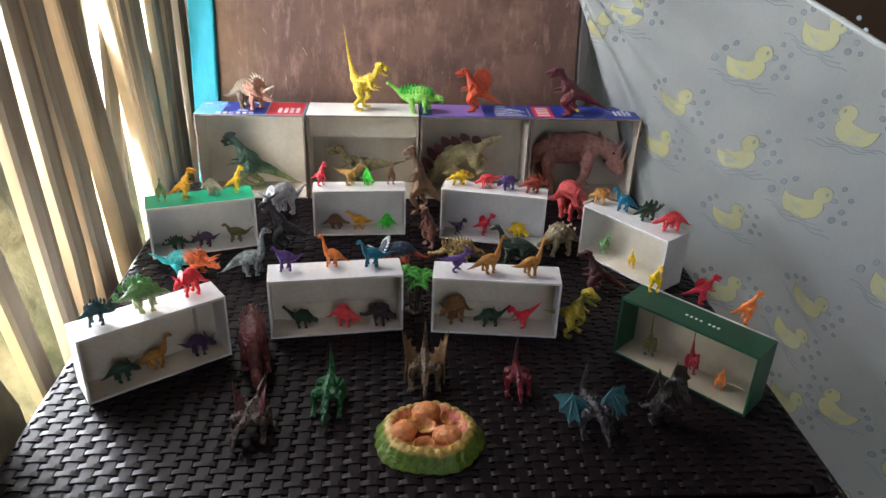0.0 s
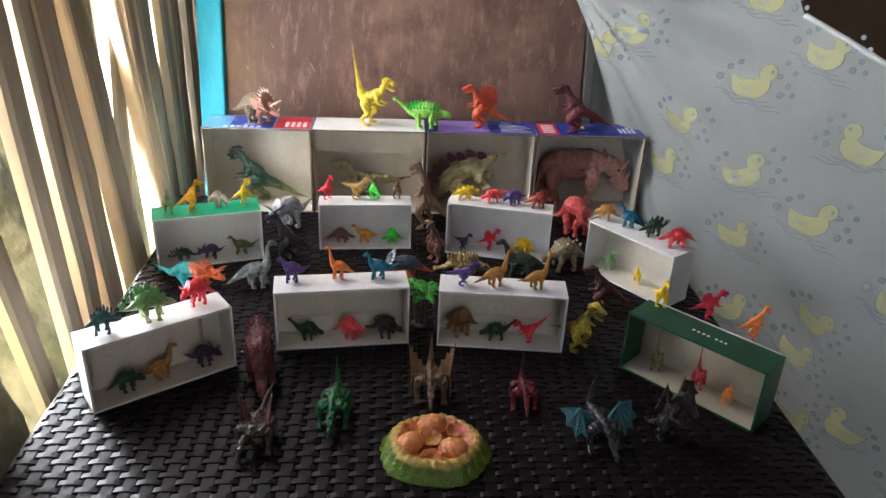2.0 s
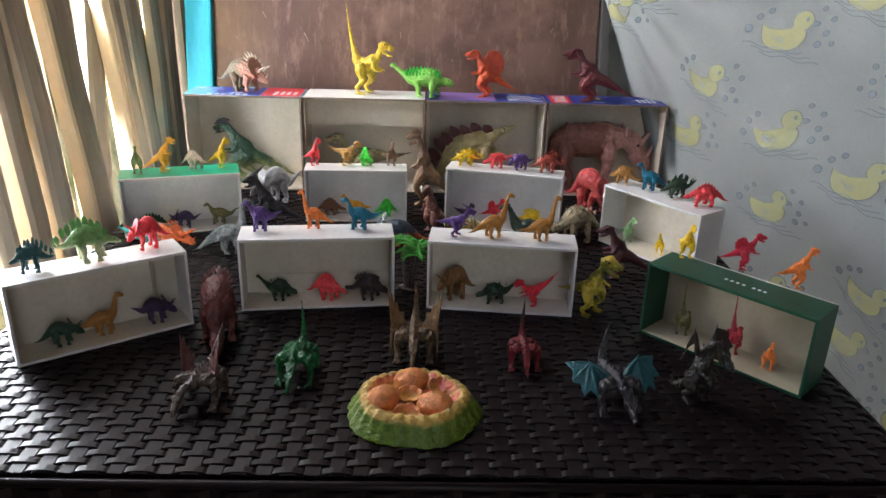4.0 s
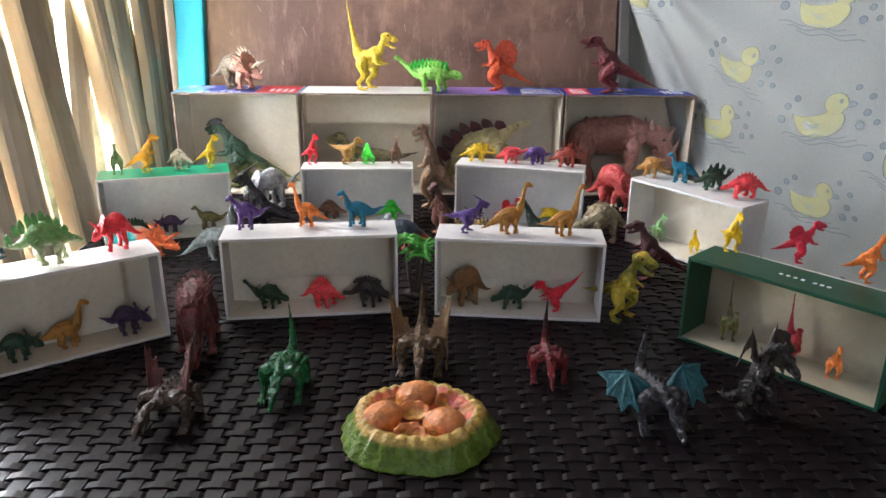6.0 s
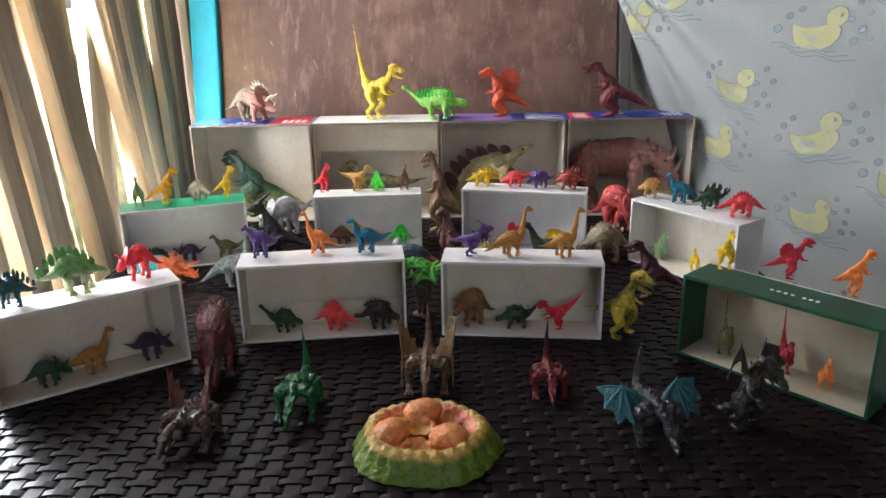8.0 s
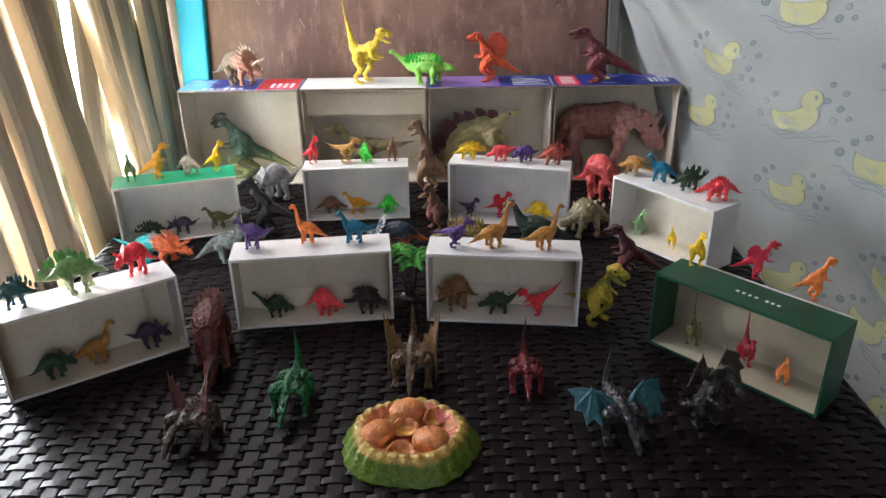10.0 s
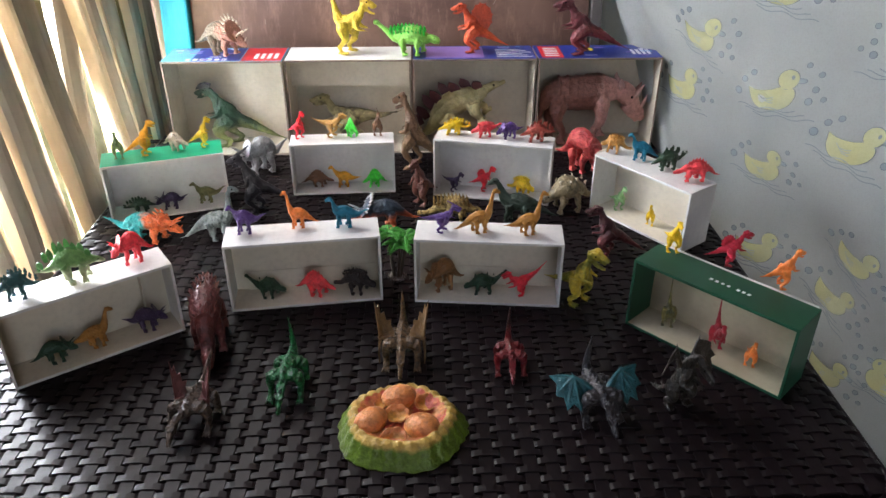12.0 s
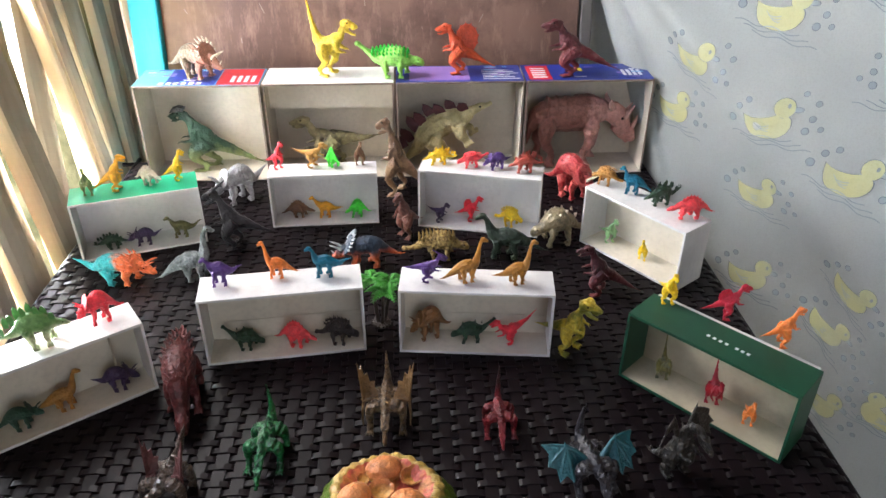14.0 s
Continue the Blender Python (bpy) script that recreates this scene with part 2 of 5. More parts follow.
# ---- toy figures: facing +x, feet on z = 0, about one unit long ----
def bit(ex, name, mat=1):
    """A new loose piece of a toy: its name, mesh and paint (1: second paint, 2: eye black)."""
    ex.append((name, bmesh.new(), mat))
    return ex[-1][1]


def fused(bm, voxel):
    """The same solid with its overlapping pieces cast into one skin."""
    raw = bpy.data.meshes.new("raw")
    bm.to_mesh(raw)
    bm.free()
    tmp = new("raw", raw)
    skin = tmp.modifiers.new("skin", "REMESH")
    skin.mode, skin.voxel_size = "VOXEL", voxel
    soft = tmp.modifiers.new("soft", "SMOOTH")
    soft.factor, soft.iterations = 0.5, 2
    got = bpy.data.meshes.new_from_object(tmp.evaluated_get(bpy.context.evaluated_depsgraph_get()))
    bpy.data.objects.remove(tmp)
    out = bmesh.new()
    out.from_mesh(got)
    bpy.data.meshes.remove(got)
    bpy.data.meshes.remove(raw)
    return out


def eyes(ex, x, y, z, r):
    for s in (1, -1):
        blob(bit(ex, "eye", 2), (x, s * y, z), (r, r * 0.7, r), sub=1)


def toes(bm, x, y, r, reach=0.09):
    for dy in (-0.8, 0, 0.8):
        tube(bm, [(x - 0.01, y + dy * r * 0.5, 0.026, r * 0.62), (x + reach * 0.6, y + dy * r * 1.1, 0.02, r * 0.45), (x + reach, y + dy * r * 1.4, 0.008, 0.007)], 1, 8, 3)


def leg(bm, x, y, top, r, fwd=0.0, foot=0.05):
    for s in (1, -1):
        k = 0.035 * s * (1 if x > 0 else -1)
        knee = 0.03 if x > 0 else -0.02
        tube(bm, [(x, s * y * 0.75, top, r * 1.75), (x + fwd - knee * 0.4 + k * 0.5, s * y, top * 0.62, r * 1.35), (x + fwd + knee * 0.6 + k, s * y, top * 0.34, r * 0.86),
                  (x + fwd + k, s * y, 0.03, r * 0.9), (x + fwd + 0.008 + k, s * y, 0.004, r * 1.1)])
        toes(bm, x + fwd + k, s * y, r, foot + r * 0.5)


def biped_legs(bm, hip, x0=0.0, step=0.05, bulk=1.0):
    for s in (1, -1):
        k = s * step
        tube(bm, [(x0 - 0.02, s * 0.06, hip + 0.01, 0.115 * bulk), (x0 + 0.035 + k, s * 0.105, hip * 0.8, 0.1 * bulk), (x0 + 0.085 + k, s * 0.115, hip * 0.55, 0.066 * bulk),
                  (x0 + 0.02 + k, s * 0.112, hip * 0.36, 0.043), (x0 - 0.045 + k, s * 0.11, hip * 0.24, 0.034), (x0 - 0.02 + k, s * 0.11, 0.07, 0.03), (x0 + k, s * 0.11, 0.024, 0.034)])
        toes(bm, x0 - 0.005 + k, s * 0.11, 0.042, 0.13)
        tube(bm, [(x0 - 0.02 + k, s * 0.11, 0.03, 0.02), (x0 - 0.075 + k, s * 0.11, 0.012, 0.008)], 1, 6, 2)


def arms(bm, x, z, size=1.0):
    for s in (1, -1):
        tube(bm, [(x, s * 0.07, z, 0.046), (x + 0.02, s * 0.115, z - 0.07 * size, 0.034), (x + 0.1 * size, s * 0.105, z - 0.1 * size, 0.022), (x + 0.135 * size, s * 0.095, z - 0.1 * size, 0.021)])
        for d in (-0.02, 0.018):
            tube(bm, [(x + 0.125 * size, s * 0.095, z - 0.1 * size, 0.014), (x + 0.17 * size, s * 0.095 + d, z - 0.11 * size, 0.011), (x + 0.19 * size, s * 0.09 + d, z - 0.145 * size, 0.006)], 1, 6, 2)


def jaws(bm, x, z, size=1.0, gape=0.06, dip=0.03):
    tube(bm, [(x - 0.06 * size, 0, z - 0.01 * size, 0.056 * size), (x + 0.02 * size, 0, z + 0.016 * size, 0.066 * size), (x + 0.075 * size, 0, z + 0.012 * size - dip * 0.2, 0.052 * size),
              (x + 0.14 * size, 0, z - dip * 0.45, 0.045 * size), (x + 0.19 * size, 0, z - dip, 0.034 * size), (x + 0.212 * size, 0, z - dip - 0.012 * size, 0.018 * size)], 0.78)
    tube(bm, [(x - 0.04 * size, 0, z - 0.03 * size, 0.044 * size), (x + 0.05 * size, 0, z - 0.055 * size - gape * 0.5, 0.03 * size), (x + 0.12 * size, 0, z - 0.055 * size - gape * 0.9, 0.025 * size),
              (x + 0.175 * size, 0, z - 0.05 * size - gape, 0.016 * size)], 0.8)
    for s in (1, -1):
        tube(bm, [(x - 0.01 * size, s * 0.04 * size, z + 0.055 * size, 0.012 * size), (x + 0.05 * size, s * 0.046 * size, z + 0.056 * size, 0.018 * size), (x + 0.1 * size, s * 0.032 * size, z + 0.034 * size, 0.01 * size)], 1, 6, 3)
        for k in range(4):
            cone(bm, (x + (0.1 + 0.024 * k) * size, s * (0.034 - 0.004 * k) * size, z - dip * (0.4 + 0.15 * k) - 0.03 * size), (x + (0.1 + 0.024 * k) * size, s * (0.032 - 0.004 * k) * size, z - dip * (0.4 + 0.15 * k) - 0.056 * size), 0.009 * size, 0, 5)


def theropod(bm, ex, lift=0.0, tail=0.3, head=1.0, crest="", gape=0.06, sail=False, curl=0.0, up=False):
    hip = 0.42
    cx, cz = 0.17 - 0.1 * lift, 0.5 + 0.1 * lift
    nx, nz = 0.26 - 0.14 * lift, 0.62 + 0.12 * lift
    back = [(-0.66, curl, tail, 0.006), (-0.52, curl * 0.7, 0.75 * tail + 0.085, 0.022), (-0.36, curl * 0.3, 0.46 * tail + 0.2, 0.05), (-0.18, 0, 0.2 * tail + 0.33, 0.09)]
    if up:
        back = [(-0.3, 0, 1.32, 0.007), (-0.25, 0, 1.05, 0.02), (-0.2, 0, 0.8, 0.036), (-0.15, 0, 0.6, 0.06), (-0.1, 0, 0.48, 0.095)]
    tube(bm, back + [(0, 0, hip, 0.132), (cx * 0.55, 0, cz - 0.06, 0.128), (cx, 0, cz + 0.01, 0.108), (nx - 0.02, 0, nz - 0.05, 0.07), (nx + 0.01, 0, nz + 0.02, 0.054), (nx + 0.05, 0, nz + 0.08, 0.052)], 0.8)
    hx, hz = nx + 0.07, nz + 0.1
    jaws(bm, hx, hz, head, gape)
    biped_legs(bm, hip)
    arms(bm, cx + 0.02, cz - 0.03)
    eyes(ex, hx + 0.055 * head, 0.058 * head, hz + 0.034 * head, 0.014 * head)
    if crest == "back":
        tube(bm, [(hx + 0.09, 0, hz + 0.03, 0.024), (hx + 0.02, 0, hz + 0.07, 0.03), (hx - 0.08, 0, hz + 0.13, 0.026), (hx - 0.19, 0, hz + 0.2, 0.012)], 0.6)
    if crest == "twin":
        for s in (1, -1):
            plate(bit(ex, "crest"), [(hx - 0.02, s * 0.03, hz + 0.05), (hx - 0.04, s * 0.036, hz + 0.1), (hx + 0.02, s * 0.04, hz + 0.125), (hx + 0.09, s * 0.036, hz + 0.1), (hx + 0.13, s * 0.025, hz + 0.03)], 0.014)
    if sail:
        k = float(sail)
        arc = [(0.02 + (x - 0.02) * (0.45 + 0.55 * k), 0.42 + (z - 0.42) * k) for x, z in [(-0.26, 0.4), (-0.33, 0.56), (-0.34, 0.72), (-0.29, 0.85), (-0.2, 0.93), (-0.1, 0.95), (-0.01, 0.9), (0.05, 0.79), (0.08, 0.66)]]
        sheet = bit(ex, "sail")
        plate(sheet, [(x, 0, z) for x, z in arc] + [(0.07, 0, 0.5)], 0.026)
        for x, z in arc[1:-1]:
            tube(sheet, [(x * 0.35 - 0.04, 0, 0.46, 0.02), (x, 0, z - 0.01, 0.012), (x * 1.02, 0, z + 0.012, 0.008)], 1, 6, 3)


def sauropod(bm, ex, neck=0.82, tail=0.12, back=0.0):
    tube(bm, [(-0.66, 0, tail, 0.006), (-0.52, 0, tail * 0.8 + 0.05, 0.028), (-0.36, 0, 0.2 + tail * 0.25, 0.062), (-0.2, 0, 0.31, 0.115), (-0.03, 0, 0.36, 0.155), (0.12, 0, 0.37, 0.155),
              (0.23, 0, 0.42, 0.115), (0.3 - back * 0.6, 0, 0.44 + (neck - 0.44) * 0.35, 0.072), (0.33 - back, 0, 0.44 + (neck - 0.44) * 0.7, 0.05), (0.36 - back, 0, neck - 0.03, 0.044), (0.4 - back, 0, neck + 0.01, 0.046)], 0.82)
    tube(bm, [(0.36 - back, 0, neck + 0.005, 0.05), (0.42 - back, 0, neck + 0.02, 0.06), (0.48 - back, 0, neck - 0.005, 0.045), (0.535 - back, 0, neck - 0.03, 0.032)], 0.88)
    eyes(ex, 0.43 - back, 0.05, neck + 0.035, 0.014)
    leg(bm, -0.1, 0.09, 0.33, 0.05, 0.02)
    leg(bm, 0.18, 0.085, 0.33, 0.046, -0.01)


def quad_body(bm, hump=0.4, headz=0.2, tail=0.2, wide=0.9, headx=0.42):
    tube(bm, [(-0.58, 0, tail, 0.007), (-0.44, 0, tail * 0.7 + 0.06, 0.028), (-0.28, 0, 0.26, 0.068), (-0.13, 0, hump - 0.08, 0.125), (0.0, 0, hump - 0.06, 0.146), (0.13, 0, hump - 0.09, 0.132),
              (0.25, 0, 0.275, 0.09), (headx - 0.06, 0, headz + 0.03, 0.055)], wide)
    leg(bm, -0.12, 0.1, 0.28, 0.05, 0.02)
    leg(bm, 0.18, 0.1, 0.25, 0.043)


def stego(bm, ex, headz=0.2, tail=0.24, plates=9, big=1.0):
    quad_body(bm, 0.41, headz, tail)
    tube(bm, [(0.34, 0, headz + 0.02, 0.05), (0.42, 0, headz + 0.006, 0.048), (0.48, 0, headz - 0.016, 0.034), (0.535, 0, headz - 0.032, 0.02)], 0.85)
    eyes(ex, 0.43, 0.042, headz + 0.022, 0.012)
    for i in range(plates):
        t = i / (plates - 1)
        x = 0.3 - t * 0.76
        z = 0.25 + 0.2 * math.sin(math.pi * (0.18 + 0.72 * t)) - 0.02
        h = big * (0.06 + 0.13 * math.sin(math.pi * (0.1 + 0.8 * t)))
        y = 0.022 * (1 if i % 2 else -1)
        plate(bit(ex, "back_plate"), [(x - 0.03, y, z - 0.01), (x - 0.055, y * 1.6, z + h * 0.5), (x - 0.045, y * 1.8, z + h * 0.78), (x - 0.012, y * 2, z + h), (x + 0.022, y * 1.8, z + h * 0.76), (x + 0.042, y * 1.6, z + h * 0.45), (x + 0.034, y, z - 0.01)], 0.02)
    for s in (1, -1):
        cone(bit(ex, "tail_spike"), (-0.5, 0, tail), (-0.55, s * 0.07, tail + 0.1), 0.016)
        cone(bit(ex, "tail_spike"), (-0.45, 0, tail + 0.01), (-0.49, s * 0.07, tail + 0.12), 0.016)


def trike(bm, ex, spikes=6, tail=0.16, frill=1.0, hump=0.42):
    quad_body(bm, hump, 0.26, tail, 0.95)
    blob(bm, (0.3, 0, 0.37), (0.03, 0.16 * frill, 0.15 * frill), -30)
    tube(bm, [(0.31, 0, 0.31, 0.09), (0.39, 0, 0.275, 0.082), (0.46, 0, 0.235, 0.06), (0.52, 0, 0.195, 0.036), (0.55, 0, 0.15, 0.012)], 0.82)
    tube(bm, [(0.36, 0, 0.22, 0.05), (0.45, 0, 0.18, 0.034), (0.515, 0, 0.15, 0.016)], 0.8)
    eyes(ex, 0.41, 0.068, 0.3, 0.013)
    for s in (1, -1):
        tube(bit(ex, "brow_horn"), [(0.4, s * 0.05, 0.32, 0.024), (0.48, s * 0.06, 0.38, 0.018), (0.57, s * 0.062, 0.42, 0.006)], 1, 7, 3)
    cone(bit(ex, "nose_horn"), (0.5, 0, 0.22), (0.56, 0, 0.3), 0.02)
    for k in range(spikes):
        a = math.pi * (0.03 + 0.94 * k / max(1, spikes - 1))
        y, z = 0.15 * frill * math.cos(a), 0.37 + 0.14 * frill * math.sin(a)
        cone(bit(ex, "frill_spike"), (0.3 - (z - 0.37) * 0.5, y, z), (0.28 - (z - 0.37) * 0.75, y * 1.3, z + 0.06 * math.sin(a) + 0.01), 0.022)


def ankylo(bm, ex, spikes=26, tail=0.12, big=1.0, headz=0.18, club=True):
    tube(bm, [(-0.58, 0, tail + 0.02, 0.03 if club else 0.012), (-0.42, 0, tail * 0.6 + 0.08, 0.04), (-0.25, 0, 0.23, 0.08), (-0.05, 0, 0.26, 0.13), (0.12, 0, 0.26, 0.13),
              (0.27, 0, 0.22, 0.085), (0.36, 0, headz, 0.06), (0.46, 0, headz - 0.02, 0.058), (0.53, 0, headz - 0.05, 0.034)], 1.25)
    if club:
        blob(bm, (-0.59, 0, tail + 0.02), (0.055, 0.06, 0.035))
    leg(bm, -0.13, 0.14, 0.2, 0.04, 0.01)
    leg(bm, 0.17, 0.13, 0.2, 0.038)
    eyes(ex, 0.44, 0.062, headz + 0.015, 0.012)
    studs = bit(ex, "back_spikes")
    rows = max(2, spikes // 9)
    for i in range(spikes):
        t = (i // rows + 0.5) / math.ceil(spikes / rows)
        x = -0.36 + 0.66 * t
        a = math.pi * (0.1 + 0.8 * ((i % rows) + 0.5 + 0.25 * ((i // rows) % 2)) / (rows + 0.25))
        r = 0.132 * math.cos((x + 0.02) / 0.4 * 1.1)
        y, z = 1.22 * r * math.cos(a), 0.255 + r * math.sin(a)
        cone(studs, (x, y * 0.92, z - 0.012), (x - 0.016, y * 1.22, z + 0.055 * big), 0.03 if spikes < 45 else 0.023, 0, 5)


def dimetrodon(bm, ex, headz=0.2, tail=0.12, high=0.3):
    quad_body(bm, 0.34, headz, tail)
    tube(bm, [(0.34, 0, headz + 0.02, 0.055), (0.44, 0, headz, 0.055), (0.5, 0, headz - 0.02, 0.04), (0.55, 0, headz - 0.035, 0.022)], 0.85)
    eyes(ex, 0.43, 0.046, headz + 0.03, 0.012)
    arc = [(-0.26 + 0.54 * i / 14, 0.3 + high * math.sin(math.pi * (0.1 + 0.8 * i / 14)) - (0.05 if i % 2 else 0)) for i in range(15)]
    sheet = bit(ex, "sail")
    for (xa, za), (xb, zb) in zip(arc, arc[1:]):
        plate(sheet, [(xa, 0, 0.22), (xa, 0, za), (xb, 0, zb), (xb, 0, 0.22)], 0.03)
    for x, z in arc[::2]:
        tube(sheet, [(x, 0, 0.3, 0.022), (x, 0, z + 0.012, 0.009)], 1, 6, 2)


def rhino(bm, ex):
    tube(bm, [(-0.5, 0, 0.16, 0.014), (-0.47, 0, 0.3, 0.04), (-0.4, 0, 0.4, 0.11), (-0.27, 0, 0.43, 0.15), (-0.1, 0, 0.43, 0.16), (0.06, 0, 0.45, 0.158), (0.15, 0, 0.455, 0.125), (0.24, 0, 0.45, 0.085), (0.29, 0, 0.43, 0.08)], 0.72)
    tube(bm, [(0.25, 0, 0.46, 0.088), (0.32, 0, 0.43, 0.1), (0.38, 0, 0.375, 0.088), (0.43, 0, 0.31, 0.066), (0.48, 0, 0.25, 0.06), (0.515, 0, 0.205, 0.04), (0.52, 0, 0.175, 0.022)], 0.76)
    tube(bm, [(0.33, 0, 0.33, 0.06), (0.4, 0, 0.25, 0.042), (0.45, 0, 0.195, 0.032), (0.475, 0, 0.17, 0.02)], 0.76)
    for k in range(6):
        tube(bm, [(-0.33 + 0.085 * k, s * 0.105 * math.sin(a), 0.435 + 0.15 * math.cos(a), 0.012) for s in (1,) for a in (-2.0, -1.2, -0.5, 0.0, 0.5, 1.2, 2.0)], 1, 6, 2)
    for s in (1, -1):
        tube(bit(ex, "ear"), [(0.27, s * 0.06, 0.5, 0.03), (0.25, s * 0.09, 0.545, 0.022), (0.25, s * 0.1, 0.58, 0.006)], 1, 8, 3)
        tube(bit(ex, "brow_horn"), [(0.4, s * 0.035, 0.4, 0.03), (0.45, s * 0.038, 0.45, 0.02), (0.49, s * 0.036, 0.51, 0.006)], 1, 8, 3)
        blob(bm, (-0.33, s * 0.09, 0.33), (0.085, 0.062, 0.12), 10)
        blob(bm, (0.1, s * 0.088, 0.34), (0.07, 0.055, 0.11))
        for x, f in ((-0.34, -0.02), (0.09, 0.02)):
            d = 0.045 * s * (1 if x > 0 else -1)
            tube(bm, [(x, s * 0.09, 0.3, 0.07), (x + f + d * 0.6, s * 0.1, 0.2, 0.05), (x - f + d, s * 0.1, 0.11, 0.036), (x + d, s * 0.1, 0.035, 0.04), (x + d + 0.01, s * 0.1, 0.004, 0.046)], 1, 10, 4)
            toes(bm, x + d, s * 0.1, 0.04, 0.06)
    eyes(ex, 0.375, 0.078, 0.41, 0.013)
    tube(bit(ex, "nose_horn"), [(0.48, 0, 0.29, 0.028), (0.52, 0, 0.34, 0.02), (0.545, 0, 0.41, 0.005)], 1, 8, 3)


def spines(bm, line, high, r):
    """Small spikes standing on a line of points in the middle plane."""
    for (x, z), (u, w) in zip(line, line[1:]):
        n = Vector((z - w, 0, u - x)).normalized()
        n = n if n.z >= -0.3 else -n
        cone(bm, (x, 0, z), (x + n.x * high - 0.012, 0, z + n.z * high), r, 0, 5)


def wing(ex, root, elbow, tips, ribs=0.018):
    """A bat wing: an arm, long fingers and a skin scalloped between their tips."""
    skin = bit(ex, "wing")
    tube(skin, [(*root, 0.034), (*((root + elbow) / 2 + Vector((0, 0, 0.02))), 0.026), (*elbow, 0.022)], 1, 8, 3)
    cone(skin, elbow, elbow + (elbow - root).normalized() * 0.05 + Vector((0, 0, 0.05)), 0.016, 0, 5)
    for t in tips:
        tube(skin, [(*elbow, ribs), (*((elbow + t) / 2 + Vector((0, 0, 0.015))), ribs * 0.7), (*t, 0.005)], 1, 6, 4)
    for a, b in zip(tips, tips[1:]):
        m = (a + b) / 2 * 0.8 + elbow * 0.2
        q, r = a * 0.6 + m * 0.4, b * 0.6 + m * 0.4
        for p1, p2 in ((a, q), (q, m), (m, r), (r, b)):
            plate(skin, [elbow, p1, p2], 0.018)
    foot = tips[-1] * 0.35 + root * 0.65 - Vector((0.05, 0, 0.03))
    plate(skin, [elbow, tips[-1], tips[-1] * 0.6 + foot * 0.4 + (elbow - foot) * 0.1, foot], 0.018)
    plate(skin, [elbow, foot, root], 0.018)


def dragon(bm, ex, wings="up", tail=0.9, neck=0.3, span=0.45, stance="crouch", tail_to=0.0, neck_to=0.0):
    """Winged or wingless lizard: crouching on four bent legs with its tail raised, or upright on two."""
    if stance == "upright":
        tube(bm, [(-0.5, 0, 0.06, 0.008), (-0.36, 0, 0.06, 0.03), (-0.2, 0, 0.14, 0.06), (-0.08, 0, 0.28, 0.1), (0.0, 0, 0.42, 0.12), (0.04, 0, 0.56, 0.115), (0.07, 0, 0.68, 0.075),
                  (0.14, 0, 0.77, 0.058), (0.22, 0, 0.79, 0.056), (0.28, 0, 0.74, 0.055)], 0.9)
        jaws(bm, 0.3, 0.7, 0.85, 0.05, 0.11)
        biped_legs(bm, 0.34, -0.02, 0.04, 0.95)
        arms(bm, 0.08, 0.52, 1.1)
        eyes(ex, 0.34, 0.05, 0.73, 0.013)
        spines(bm, [(-0.4, 0.09), (-0.28, 0.13), (-0.18, 0.22), (-0.12, 0.34), (-0.1, 0.46), (-0.07, 0.58), (0.0, 0.7), (0.1, 0.82), (0.2, 0.84)], 0.06, 0.02)
        root_x, root_z = 0.0, 0.62
        hx, hz = 0.28, 0.75
    else:
        t0, n1 = tail_to, neck_to
        tube(bm, [(-0.24, t0, tail, 0.008), (-0.27, t0 * 0.75, tail * 0.82, 0.02), (-0.3, t0 * 0.5, tail * 0.62 + 0.04, 0.034), (-0.31, t0 * 0.2, 0.44, 0.055), (-0.24, 0, 0.33, 0.09), (-0.1, 0, 0.31, 0.12),
                  (0.05, 0, 0.34, 0.125), (0.16, 0, 0.36, 0.1), (0.25, n1 * 0.3, 0.34, 0.068), (0.33, n1 * 0.7, neck + 0.04, 0.054), (0.4, n1, neck - 0.03, 0.05)], 0.9)
        head = bmesh.new()
        jaws(head, 0.41, neck - 0.06, 0.9, 0.045, 0.11)
        bmesh.ops.translate(head, verts=head.verts, vec=(0, n1, 0))
        tmp = bpy.data.meshes.new("head")
        head.to_mesh(tmp)
        head.free()
        bm.from_mesh(tmp)
        bpy.data.meshes.remove(tmp)
        for s in (1, -1):
            for x, top, out, fx in ((-0.15, 0.3, 0.2, -0.02), (0.14, 0.36, 0.21, 0.1)):
                tube(bm, [(x, s * 0.08, top, 0.085), (x + 0.03, s * out * 0.82, top, 0.082), (x + 0.02, s * out, top * 0.62, 0.056), (x + fx * 0.4, s * out * 0.98, top * 0.28, 0.044), (x + fx, s * out, 0.03, 0.042)], 1, 10, 4)
                toes(bm, x + fx, s * out, 0.042, 0.09)
            for k in range(4):
                cone(bm, (0.2 - 0.08 * k, s * 0.075, 0.4), (0.16 - 0.08 * k, s * 0.11, 0.47), 0.018, 0, 5)
        spines(bm, [(0.3, 0.4), (0.22, 0.43), (0.14, 0.45), (0.06, 0.455), (-0.02, 0.44), (-0.1, 0.425), (-0.18, 0.42), (-0.25, 0.44)], 0.075, 0.024)
        for k in range(8):
            u = k / 8
            z = 0.48 + (tail - 0.5) * u
            cone(bm, (-0.34 + 0.09 * u, t0 * u, z), (-0.4 + 0.1 * u, t0 * u, z + 0.05), 0.02 - 0.0016 * k, 0, 5)
        root_x, root_z = 0.08, 0.4
        hx, hz = 0.4, neck
    for s in (1, -1):
        tube(bm, [(hx, s * 0.035 + neck_to, hz + 0.01, 0.018), (hx - 0.05, s * 0.05 + neck_to, hz + 0.07, 0.014), (hx - 0.11, s * 0.06 + neck_to, hz + 0.13, 0.006)], 1, 7, 3)
    if not wings:
        return
